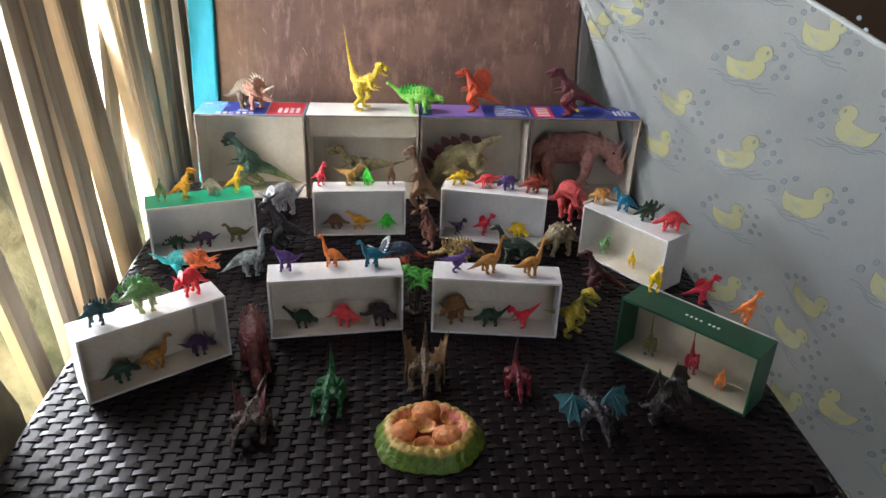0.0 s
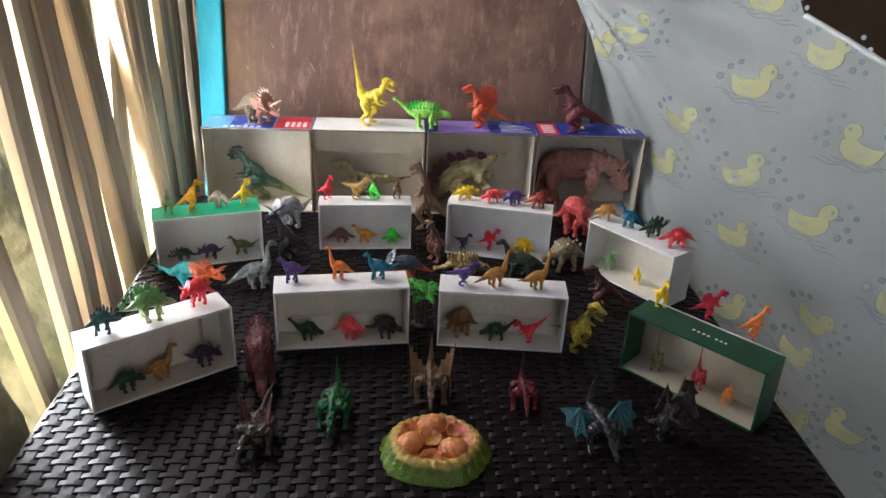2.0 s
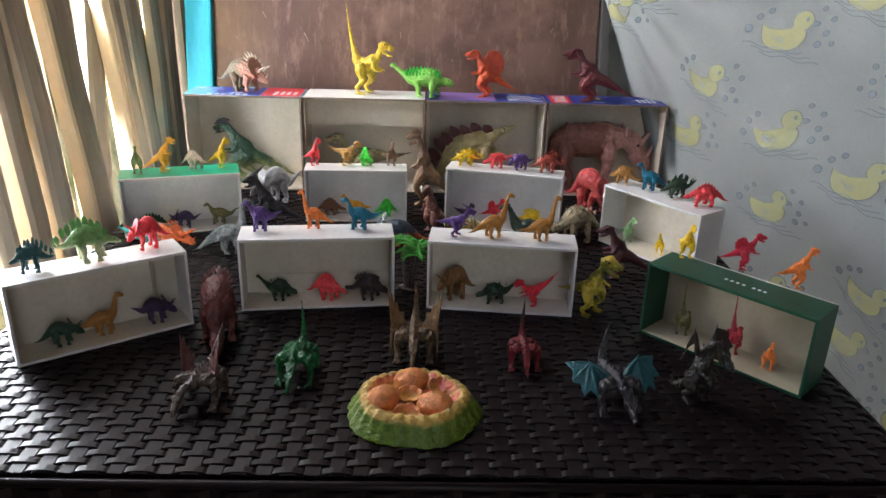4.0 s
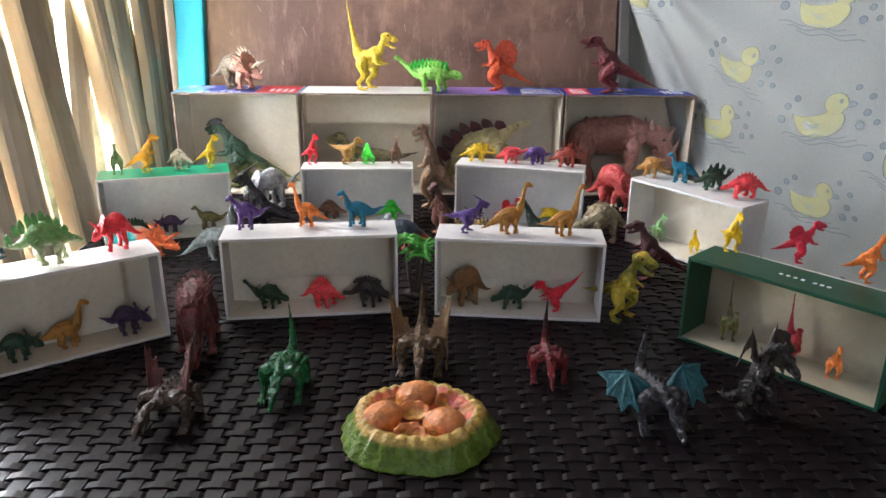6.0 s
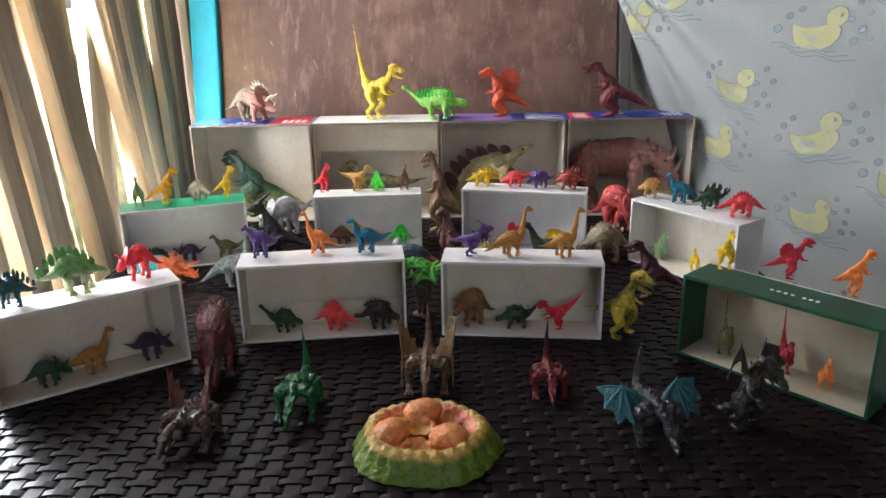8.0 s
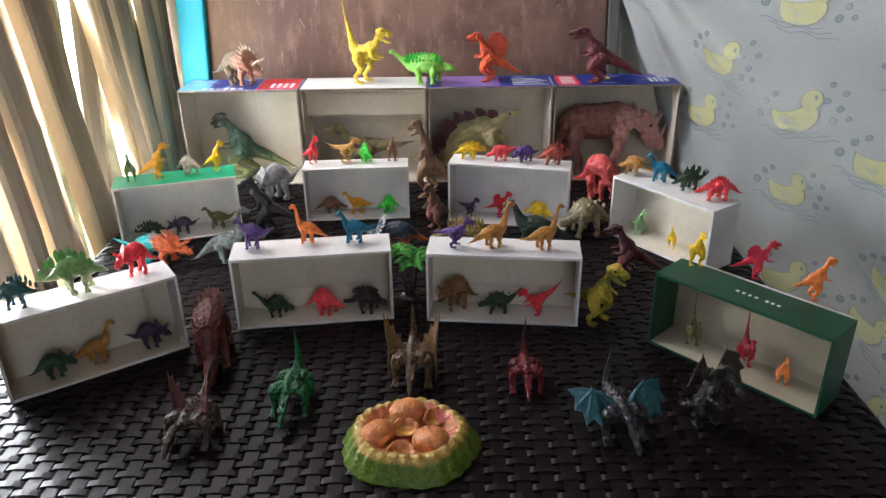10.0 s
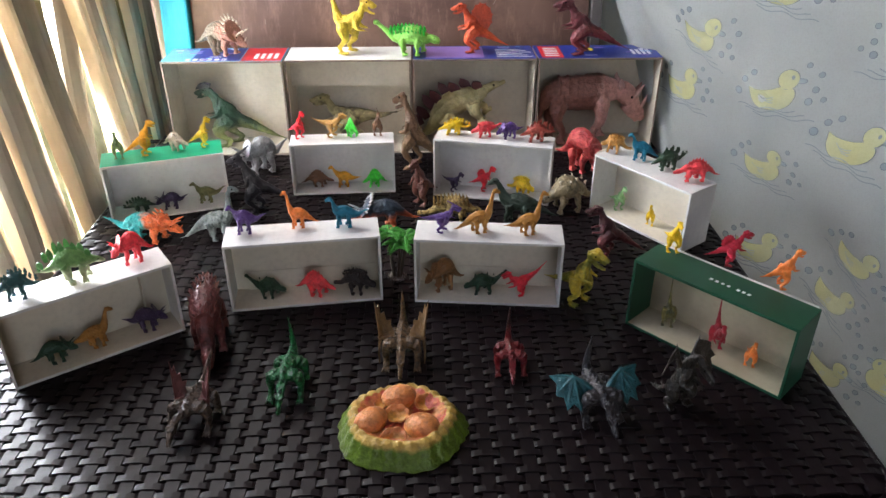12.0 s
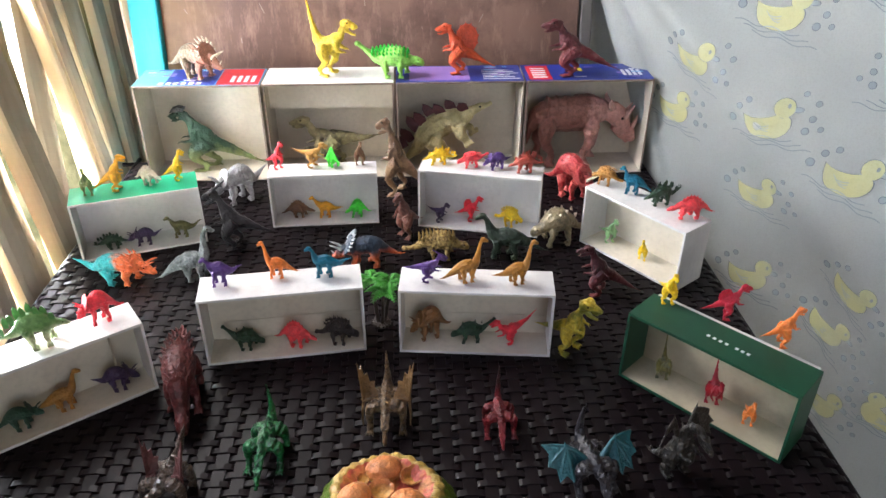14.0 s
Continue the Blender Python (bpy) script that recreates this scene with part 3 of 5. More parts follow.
    for s in (1, -1):
        root = Vector((root_x, s * 0.09, root_z))
        if wings == "up":
            wing(ex, root, Vector((0.06, s * span * 0.8, 0.36)), [Vector((-0.05, s * span, 0.92)), Vector((-0.08, s * span * 0.86, 0.84)), Vector((-0.1, s * span * 0.66, 0.7)), Vector((-0.1, s * span * 0.4, 0.56))])
            claw = bit(ex, "wing_claw")
            tube(claw, [(0.06, s * span * 0.8, 0.36, 0.022), (0.1, s * span * 0.85, 0.2, 0.016), (0.14, s * span * 0.84, 0.01, 0.007)], 1, 7, 3)
        elif wings == "flat":
            wing(ex, root, Vector((-0.04, s * span * 0.55, 0.54)), [Vector((-0.14, s * span * 1.06, 0.5)), Vector((0.06, s * span * 1.02, 0.36)), Vector((0.2, s * span * 0.84, 0.24)), Vector((0.24, s * span * 0.54, 0.24))])
        elif s > 0:
            wing(ex, root, Vector((-0.02, span * 0.45, 0.86)), [Vector((0.05, span * 0.86, 0.8)), Vector((0.1, span * 1.02, 0.62)), Vector((0.12, span * 0.96, 0.45)), Vector((0.1, span * 0.66, 0.4))])
        else:
            wing(ex, root, Vector((0.0, -span * 0.5, 0.92)), [Vector((0.05, -span * 0.9, 0.86)), Vector((0.07, -span * 1.15, 0.7)), Vector((0.05, -span * 0.8, 0.82)), Vector((0.0, -span * 0.35, 0.74))])


EYE_DARK = surface("eye_black", lin(18, 16, 16), lin(14, 12, 12), rough=0.25)
KINDS = {"theropod": theropod, "sauropod": sauropod, "stego": stego, "trike": trike, "ankylo": ankylo, "dimetrodon": dimetrodon, "rhino": rhino, "dragon": dragon}


def figure(name, kind, place, turn, size, mats, label, group="", tip=0.0, wide=1.0, **how):
    """One moulded toy, its limbs fused into one skin with a moulded relief. size: (length, height).
    On the small ones horns and plates are cast with the body; on the large ones they are set in."""
    bm, ex = bmesh.new(), []
    KINDS[kind](bm, ex, **how)
    pts = np.array([v.co for b in [bm] + [e[1] for e in ex] for v in b.verts])
    lo, hi = pts.min(0), pts.max(0)
    sx, sz = size[0] / (hi[0] - lo[0]), size[1] / (hi[2] - max(lo[2], 0))
    scale = Matrix.Diagonal((sx, wide * (sx + sz) / 2, sz, 1))
    small = max(size) < 0.058
    if small:
        for _, piece, _ in ex:
            extra = bpy.data.meshes.new("extra")
            piece.to_mesh(extra)
            piece.free()
            bm.from_mesh(extra)
            bpy.data.meshes.remove(extra)
        ex = []
    bmesh.ops.recalc_face_normals(bm, faces=bm.faces)
    bmesh.ops.transform(bm, matrix=scale, verts=bm.verts)
    bm = fused(bm, max(0.00062, max(size) * 0.0108))
    bm.normal_update()
    f, deep = 11.0 / max(size), max(size) * 0.009
    for v in bm.verts:
        p = v.co * f
        fold_line = 1.0 - 2.0 * abs(noise.noise(Vector((p.x * 1.7, p.y * 0.7, p.z * 0.7))))
        v.co += v.normal * (deep * (0.55 * fold_line + 0.6 * noise.noise(p * 2.6) - 0.4))
        if kind == "dragon":
            v.co += v.normal * (deep * 0.8 * noise.noise(p * 4.5))
    for face in bm.faces:
        face.material_index = 0
    lean = Matrix.Rotation(radians(-tip), 4, "Y")
    bmesh.ops.transform(bm, matrix=lean, verts=bm.verts)
    low = Matrix.Translation((0, 0, -min(v.co.z for v in bm.verts)))
    bmesh.ops.transform(bm, matrix=low, verts=bm.verts)
    ob = new(name, mesh_of(bm, name, mats[0], True))
    ob.matrix_world = pose(*place, 0, 0, turn)
    for word, piece, mat in ex:
        bmesh.ops.transform(piece, matrix=low @ lean @ scale, verts=piece.verts)
        if word in ("wing", "sail"):
            bmesh.ops.recalc_face_normals(piece, faces=piece.faces)
            piece = fused(piece, 0.0005)
        bit_ob = part(word, piece, EYE_DARK if mat == 2 else mats[1], ob, smooth=word in ("eye", "brow_horn", "nose_horn", "ear", "wing", "sail"))
        if word == "back_spikes":
            tagged(bit_ob, kind="stuff")
    return tagged(ob, label, "toy dinosaur" if kind != "dragon" else "toy dragon", group)


# ---- the large structure ----
FLOOR = -0.74
solid("ground", slab((-400, -400, FLOOR - 0.3), (400, 400, FLOOR - 0.02)), EARTH, "bare packed earth outside the slatted wall", "ground", kind="structure")
solid("floor", slab((-0.56, -2.4, FLOOR - 0.02), (1.6, 0.95, FLOOR)), CONCRETE, "grey concrete floor under the table", "floor", kind="structure")
solid("ceiling", slab((-0.56, -2.4, 1.4), (1.6, 0.95, 1.46)), ROOM_WALL, "dim bare plywood ceiling of the hut", "ceiling", kind="structure")
solid("wall_north", slab((-0.56, 0.8, FLOOR), (1.6, 0.95, 1.4)), ROOM_WALL, "dim plywood wall behind the board", "wall", kind="structure")
solid("wall_east", slab((1.5, -2.4, FLOOR), (1.6, 0.8, 1.4)), ROOM_WALL, "dim plywood wall behind the curtain", "wall", kind="structure")
# never in view: its doorway is made up to hold the front lamp
bm = slab((-0.56, -2.4, FLOOR), (0.1, -2.3, 1.4))
box(bm, (1.0, -2.4, FLOOR), (1.5, -2.3, 1.4))
box(bm, (0.1, -2.4, 1.26), (1.0, -2.3, 1.4))
solid("wall_south", bm, ROOM_WALL, "unseen plywood wall with a doorway added for the front fill", "wall", kind="structure")
# unseen; leaves an assumed opening over the slats for the added lamp
bm = slab((-0.56, -2.3, 1.2), (-0.5, 0.8, 1.4))
box(bm, (-0.56, -2.3, FLOOR), (-0.5, -1.1, 1.2))
solid("wall_west", bm, ROOM_WALL, "unseen wall around the opening added above the slats", "wall", kind="structure")


def slat(y, width, lean, z0, z1, x, material, seed):
    """One split bamboo or timber strip: slightly bowed, uneven in width, with knots."""
    rnd = random.Random(seed)
    bm = bmesh.new()
    rows = []
    n = 12
    for i in range(n + 1):
        t = i / n
        z = z0 + (z1 - z0) * t
        w = width * (1 + 0.1 * math.sin(5 * t + seed) + 0.05 * (rnd.random() - 0.5))
        yy = y + lean * (z - 0.1) + 0.006 * math.sin(3 * t + seed * 1.7)
        bow = 0.004 * math.sin(4 * t + seed)
        knot = 0.0025 if i % 4 == seed % 4 else 0.0
        rows.append([bm.verts.new((x + bow + dx + (knot if dx > 0 else 0), yy + dy * w, z)) for dx, dy in
                     ((-0.009, -0.5), (0.004, -0.5), (0.0085, -0.36), (0.0115, 0), (0.0085, 0.34), (0.002, 0.5), (-0.009, 0.5))])
    for a, b in zip(rows, rows[1:]):
        for k in range(7):
            # the near edge gets the paler wood: its daylight is painted in
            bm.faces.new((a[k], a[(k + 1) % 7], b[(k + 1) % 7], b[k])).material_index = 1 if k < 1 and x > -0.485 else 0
    bm.faces.new(rows[0][::-1])
    bm.faces.new(rows[-1])
    return part("slat", bm, [material, SLAT_LIT], slats, smooth=False)


slats = thing("slat_wall", pose(0, 0, 0), "upright weathered split-bamboo slats with gaps between", "wall", kind="structure")
SLATS = [(-0.98, 0.05, 0), (-0.9, 0.04, 0.02), (-0.81, 0.05, -0.02), (-0.72, 0.045, 0.01), (-0.63, 0.05, 0), (-0.54, 0.04, 0.03), (-0.46, 0.045, -0.02), (-0.38, 0.04, -0.05), (-0.3, 0.046, -0.06),
         (-0.049, 0.042, -0.21), (0.038, 0.041, -0.13), (0.108, 0.039, -0.1), (0.166, 0.046, -0.12), (0.304, 0.057, -0.2),
         (0.47, 0.034, -0.21), (0.547, 0.049, -0.15), (0.612, 0.034, -0.07), (0.69, 0.034, -0.08), (0.745, 0.04, 0.0)]
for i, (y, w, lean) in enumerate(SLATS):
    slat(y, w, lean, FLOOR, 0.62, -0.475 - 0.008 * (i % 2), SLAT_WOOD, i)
# thinner pale strips behind the gaps, coloured as slat edges with daylight on them
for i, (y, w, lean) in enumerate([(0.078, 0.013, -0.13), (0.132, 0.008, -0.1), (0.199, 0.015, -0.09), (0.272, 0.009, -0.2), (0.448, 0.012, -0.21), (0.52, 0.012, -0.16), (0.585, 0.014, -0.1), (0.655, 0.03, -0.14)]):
    slat(y, w, lean, FLOOR, 0.62, -0.492, SLAT_LIT, i + 40)
# wide strips behind, some added to cover the lamp; unseen negative-y ones block light
for i, (y, w, lean) in enumerate([(0.245, 0.062, -0.08), (0.2, 0.05, -0.1), (0.36, 0.05, -0.05), (0.41, 0.06, 0.12), (0.5, 0.045, -0.1), (0.585, 0.05, -0.1), (0.645, 0.06, 0.0), (0.12, 0.03, -0.1), (-0.27, 0.04, 0), (-0.42, 0.05, 0), (-0.5, 0.05, 0), (-0.59, 0.05, 0), (-0.68, 0.05, 0), (-0.77, 0.05, 0)]):
    slat(y, w, lean, FLOOR, 0.62, -0.514, MOSS_WOOD if i in (2, 4, 6) else SLAT_WOOD, i + 70)
for z in (-0.4, 0.6):
    part("rail", slab((-0.55, -1.1, z), (-0.527, 0.8, z + 0.04), 0.003), SLAT_WOOD, slats)

# a broken mud wall beside the slats
bm = bmesh.new()
ring = []
for i in range(41):
    row = []
    for j in range(49):
        z = FLOOR + (0.2 - FLOOR) * j / 48
        edge = -0.116 + 0.014 * noise.noise(Vector((z * 22, 0, 7))) + 0.008 * noise.noise(Vector((z * 70, 0, 2)))
        y = edge - (1.1 + edge) * (i / 40) ** 1.6
        zz = z + max(0.0, z) * (0.25 + 2.2 * min(0.5, (-0.11 - y))) + 0.012 * noise.noise(Vector((y * 30, z * 8, 5))) * (j == 48)
        k = 0.016 * noise.noise(Vector((y * 9, zz * 9, 1))) + 0.006 * noise.noise(Vector((y * 40, zz * 40, 4))) - 0.02 * (i == 0)
        row.append(bm.verts.new((-0.468 + k, y, zz)))
    ring.append(row)
for i in range(40):
    for j in range(48):
        bm.faces.new((ring[i][j], ring[i][j + 1], ring[i + 1][j + 1], ring[i + 1][j]))
for g in bmesh.ops.extrude_face_region(bm, geom=bm.faces[:])["geom"]:
    if isinstance(g, bmesh.types.BMVert):
        g.co.x -= 0.05
solid("mud_wall", bm, STONE, "broken rough grey-brown mud wall beside the slats", "wall", kind="structure", smooth=True)

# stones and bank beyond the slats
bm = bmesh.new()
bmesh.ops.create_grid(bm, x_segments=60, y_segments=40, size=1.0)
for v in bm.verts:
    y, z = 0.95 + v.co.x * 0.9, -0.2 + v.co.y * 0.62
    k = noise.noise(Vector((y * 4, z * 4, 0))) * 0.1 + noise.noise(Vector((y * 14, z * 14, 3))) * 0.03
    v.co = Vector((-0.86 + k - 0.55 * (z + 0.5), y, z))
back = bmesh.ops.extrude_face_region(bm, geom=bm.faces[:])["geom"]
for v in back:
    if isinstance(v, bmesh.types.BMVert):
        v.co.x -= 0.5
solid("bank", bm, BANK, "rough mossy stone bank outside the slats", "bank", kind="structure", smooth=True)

# ---- board, post ----
def leaning(y0, slope):
    return Matrix(((1, 0, 0, 0), (0, 1, slope, y0), (0, 0, 1, 0), (0, 0, 0, 1)))


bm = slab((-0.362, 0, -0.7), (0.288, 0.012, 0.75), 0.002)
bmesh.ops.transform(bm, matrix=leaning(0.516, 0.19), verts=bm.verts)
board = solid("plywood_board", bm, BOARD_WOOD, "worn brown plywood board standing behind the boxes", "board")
rnd = random.Random(5)
for i in range(26):
    x, z = rnd.uniform(-0.33, 0.27), rnd.uniform(0.16, 0.45)
    bm = bmesh.new()
    l, a = rnd.uniform(0.004, 0.016), rnd.uniform(0.9, 2.2)
    plate(bm, [(x, -0.0006, z), (x + l * math.cos(a), -0.0006, z + l * math.sin(a)), (x + l * math.cos(a) + 0.001, -0.0006, z + l * math.sin(a)), (x + 0.0011, -0.0006, z)], 0.0006)
    bmesh.ops.transform(bm, matrix=leaning(0.516, 0.19), verts=bm.verts)
    part("scratch", bm, BOARD_STAIN, board)
IRON = surface("dull_iron", lin(92, 88, 86), lin(58, 54, 54), 60, rough=0.45, metal=0.8, relief=0.5, dist=0.0008, fine=300)
bm = bmesh.new()
for x, r in ((0.08, 0.0145), (0.197, 0.0135)):
    for k in range(14):
        a = 2 * math.pi * k / 14
        cone(bm, (x + r * 0.45 * math.cos(a), -0.003, 0.4 + r * 0.45 * math.sin(a)), (x + r * math.cos(a), -0.004, 0.4 + r * math.sin(a)), 0.003, 0, 5)
    blob(bm, (x, -0.004, 0.4), (r * 0.62, 0.005, r * 0.62))
    tube(bm, [(x, -0.002, 0.4, 0.005), (x, -0.012, 0.4, 0.0045), (x, -0.018, 0.4, 0.004)], 1, 8, 2)
tube(bm, [(0.078, -0.018, 0.4, 0.004), (0.098, -0.02, 0.4, 0.0062), (0.12, -0.021, 0.4, 0.004), (0.132, -0.021, 0.4, 0.0068), (0.138, -0.021, 0.4, 0.0045), (0.145, -0.021, 0.4, 0.0068), (0.157, -0.021, 0.4, 0.004), (0.18, -0.02, 0.4, 0.006), (0.199, -0.018, 0.4, 0.004)], 1, 10, 3)
bmesh.ops.transform(bm, matrix=leaning(0.516, 0.19), verts=bm.verts)
part("pull_handle", bm, IRON, board, "ornate dull iron pull handle", smooth=True)
bm = slab((-0.408, -0.012, -0.7), (-0.364, 0.02, 0.75), 0.004)
for v in bm.verts:
    v.co.x += 0.002 * math.sin(v.co.z * 9)
bmesh.ops.transform(bm, matrix=leaning(0.516, 0.19), verts=bm.verts)
solid("turquoise_post", bm, TURQUOISE, "turquoise painted wooden post beside the board", "post", kind="structure")
bm = slab((0.291, -0.005, -0.7), (0.309, 0.02, 0.75), 0.003)
bmesh.ops.transform(bm, matrix=leaning(0.516, 0.19), verts=bm.verts)
solid("grey_post", bm, DARK_POST, "narrow grey wooden strip beside the board", "post", kind="structure")

# ---- curtain ----
CA, CD = Vector((0.375, 0.54, 0)), Vector((0.5459, -0.8378, 0))
CN = Vector((-0.8378, -0.5459, 0))


def fold(d, w):
    return 1 / (1 + math.exp(-d / w))


def cloth(u, z, out=0.0):
    """A place on the hanging cloth, u metres along it."""
    ridge = u - (0.02 + (0.338 - z) * 1.304)
    crease = u - (-0.031 + (0.302 - z) * 0.55)
    k = 0.04 * math.exp(-(ridge / (0.16 if ridge > 0 else 0.12)) ** 2)
    k += 0.012 * fold(z - 0.17, 0.035) * math.exp(-((u - 0.03) / 0.16) ** 2)
    k += 0.044 * math.exp(-(crease / (0.065 if crease < 0 else 0.3)) ** 2) + 0.009 * fold(-crease, 0.0025)
    far = math.hypot(u + 0.12, 0.42 - z)
    k += 0.007 * math.sin(24 * math.atan2(0.42 - z, u + 0.12)) * math.exp(-((far - 0.2) / 0.2) ** 2)
    k += 0.011 * math.sin(u * 30 + z * 5) * fold(-z - 0.08, 0.06) + 0.004 * math.sin(u * 70 + z * 9) * fold(0.0 - u, 0.02)
    k += 0.004 * math.sin(u * 13 - z * 9) + 0.003 * noise.noise(Vector((u * 18, z * 14, 1)))
    return CA + CD * u + CN * (k + out - 0.012) + Vector((0, 0, z))


curtain = thing("curtain", pose(0, 0, 0), "pale blue cotton curtain printed with yellow ducks", "curtain")
bm = bmesh.new()
NU, NZ = 260, 180
HEM_Z, HEM_SLOPE = 0.376, 0.36
grid = []
for i in range(NU + 1):
    u = -0.092 + 1.08 * i / NU
    top = HEM_Z - (u - 0.321) * HEM_SLOPE + 0.0015 * math.sin(u * 23)
    if u < 0.3:
        top = HEM_Z + 0.008 + (0.3 - u) * 1.6
    row = []
    for j in range(NZ + 1):
        z = FLOOR + 0.03 + (top - FLOOR - 0.03) * j / NZ
        row.append(bm.verts.new(cloth(u, z)))
    grid.append(row)
for i in range(NU):
    for j in range(NZ):
        bm.faces.new((grid[i][j], grid[i + 1][j], grid[i + 1][j + 1], grid[i][j + 1]))
skin = bmesh.ops.solidify(bm, geom=bm.faces[:], thickness=0.0012)
part("cloth", bm, CLOTH, curtain, smooth=True)
bm = bmesh.new()
tube(bm, [(*cloth(u, HEM_Z - (u - 0.321) * HEM_SLOPE + 0.0015 * math.sin(u * 23)), 0.0042) for u in [0.3 + 0.043 * k for k in range(16)]], 1, 8, 3)
part("hem", bm, CLOTH, curtain, smooth=True)
# the bunched corner where the cloth is tied to the strip
bm = bmesh.new()
for k, (x, y, z, a, b) in enumerate([(0.246, 0.58, 0.416, 0.016, 0.02), (0.268, 0.578, 0.41, 0.014, 0.022), (0.287, 0.577, 0.405, 0.013, 0.018), (0.255, 0.576, 0.432, 0.022, 0.014)]):
    blob(bm, (x, y, z), (a, 0.008, b), 25 - 18 * k, sub=3)
for v in bm.verts:
    v.co += Vector((1, 0.6, 1)) * 0.005 * noise.noise(v.co * 70)
part("knot", bm, CREAM_CARD, curtain, "crumpled cream tie at the corner", smooth=True)
bm = bmesh.new()
box(bm, (-0.011, -0.006, -0.03), (0.011, 0.006, 0.03), 0.004)
bmesh.ops.transform(bm, matrix=pose(0.311, 0.572, 0.404, 0, 28, 0), verts=bm.verts)
part("clip", bm, DARK_POST, curtain, "dull grey clip", smooth=False)


def duck_print(u, z, size, turn, swim):
    """A printed bird shape, plain, with water lines and bubbles, laid on the cloth."""
    bm = bmesh.new()
    ct, st = math.cos(turn), math.sin(turn)

    def at(x, y, lift):
        x *= swim
        return bm.verts.new(cloth(u + size * (x * ct - y * st), z + size * (x * st + y * ct), lift))

    def oval(cx, cy, rx, ry, mat, lift, n=20):
        c = at(cx, cy, lift)
        ring = [at(cx + rx * math.cos(2 * math.pi * k / n), cy + ry * math.sin(2 * math.pi * k / n), lift) for k in range(n)]
        for k in range(n):
            bm.faces.new((c, ring[k], ring[(k + 1) % n])).material_index = mat

    def line(pts, w, mat, lift):
        for (x0, y0), (x1, y1) in zip(pts, pts[1:]):
            bm.faces.new((at(x0, y0 - w, lift), at(x1, y1 - w, lift), at(x1, y1 + w, lift), at(x0, y0 + w, lift))).material_index = mat

    def shape(cx, cy, pts, grow, mat, lift):
        c = at(cx, cy, lift)
        ring = [at(cx + (p[0] - cx) * grow, cy + (p[1] - cy) * grow, lift) for p in smooth_line(pts + [pts[0]], 4)[:-1]]
        for k in range(len(ring)):
            bm.faces.new((c, ring[k], ring[(k + 1) % len(ring)])).material_index = mat

    body = [(-0.52, 0.2), (-0.47, -0.05), (-0.36, -0.22), (-0.15, -0.3), (0.12, -0.3), (0.32, -0.2), (0.42, -0.02), (0.38, 0.14), (0.2, 0.2), (0.0, 0.14), (-0.2, 0.12), (-0.38, 0.14)]
    shape(0, -0.05, body, 1.045, 2, 0.0009)
    shape(0, -0.05, body, 1.0, 0, 0.0012)
    oval(0.28, 0.34, 0.21, 0.215, 2, 0.001)
    oval(0.28, 0.34, 0.194, 0.199, 0, 0.0013)
    oval(0.52, 0.3, 0.11, 0.06, 2, 0.0009)
    oval(0.52, 0.3, 0.095, 0.045, 1, 0.0011)
    oval(0.36, 0.38, 0.032, 0.05, 2, 0.0016, 10)
    for k in range(3):
        line([(-0.3 + 0.05 * k, 0.04 - 0.05 * k), (-0.22 + 0.05 * k, -0.05 - 0.04 * k), (-0.1 + 0.05 * k, -0.06 - 0.05 * k), (0.02, -0.03 - 0.05 * k)], 0.009, 1, 0.0016)
    for k in range(3):
        line([(-0.85 + 0.2 * k + 0.11 * i, -0.2 - 0.1 * k - 0.012 * i + 0.035 * math.sin(i * 1.1 + k)) for i in range(13)], 0.011, 1, 0.0017)
    for bx, by, r in ((-0.8, 0.1, 0.095), (-0.62, 0.36, 0.075), (-0.42, 0.5, 0.07), (0.8, 0.12, 0.07), (0.86, 0.42, 0.065), (0.7, -0.12, 0.08), (0.62, 0.62, 0.06), (0.97, -0.08, 0.06)):
        oval(bx, by, r, r, 2, 0.0009, 12)
        oval(bx, by, r * 0.78, r * 0.82, 1, 0.0012, 12)
    return part("duck_print", bm, [DUCK_YELLOW, PRINT_GREY, PRINT_DARK], curtain)


DUCKS = [(0.257, 0.276, 1, 0), (0.426, 0.215, -1, -0.15), (0.286, 0.033, 1, 0), (0.4, 0.1, 1, -0.1), (0.345, 0.335, 1, -0.15), (0.289, 0.145, 1, 0.2), (0.13, 0.113, 1, 0), (-0.02, 0.29, 1, -0.1),
         (0.05, 0.325, 1, 0), (0.448, -0.047, 1, -0.4), (0.425, -0.126, 1, -0.4), (0.165, 0.2, 1, -0.2), (0.57, 0.12, -1, 0), (0.55, 0.02, 1, -0.2), (0.53, -0.21, -1, -0.3), (0.64, -0.12, 1, 0),
         (0.64, -0.28, 1, -0.2), (0.45, -0.24, 1, -0.2), (0.0, 0.46, 1, 0), (0.13, 0.43, -1, 0), (0.24, 0.4, 1, 0), (0.68, 0.02, 1, 0), (0.76, -0.18, -1, 0), (0.56, -0.38, 1, 0), (0.72, -0.42, 1, 0), (0.3, -0.1, 1, 0), (0.5, 0.27, 1, 0)]
for u, z, s, a in DUCKS:
    duck_print(u, z, 0.062, a, s)

# ---- table ----
TX0, TX1, TY0, TY1 = -0.435, 0.399, -0.292, 0.505
table = thing("table", pose(0, 0, FLOOR), "dark brown moulded plastic table with a woven rattan pattern", "table")
bm = slab((TX0 + 0.004, TY0 + 0.004, 0.68), (TX1 - 0.004, TY1 - 0.004, 0.7345))
upright = [e for e in bm.edges if abs(e.verts[0].co.z - e.verts[1].co.z) > 0.01]
bmesh.ops.bevel(bm, geom=upright, offset=0.03, segments=6, affect="EDGES", profile=0.5)
part("tabletop_core", bm, PLASTIC_WEAVE, table)
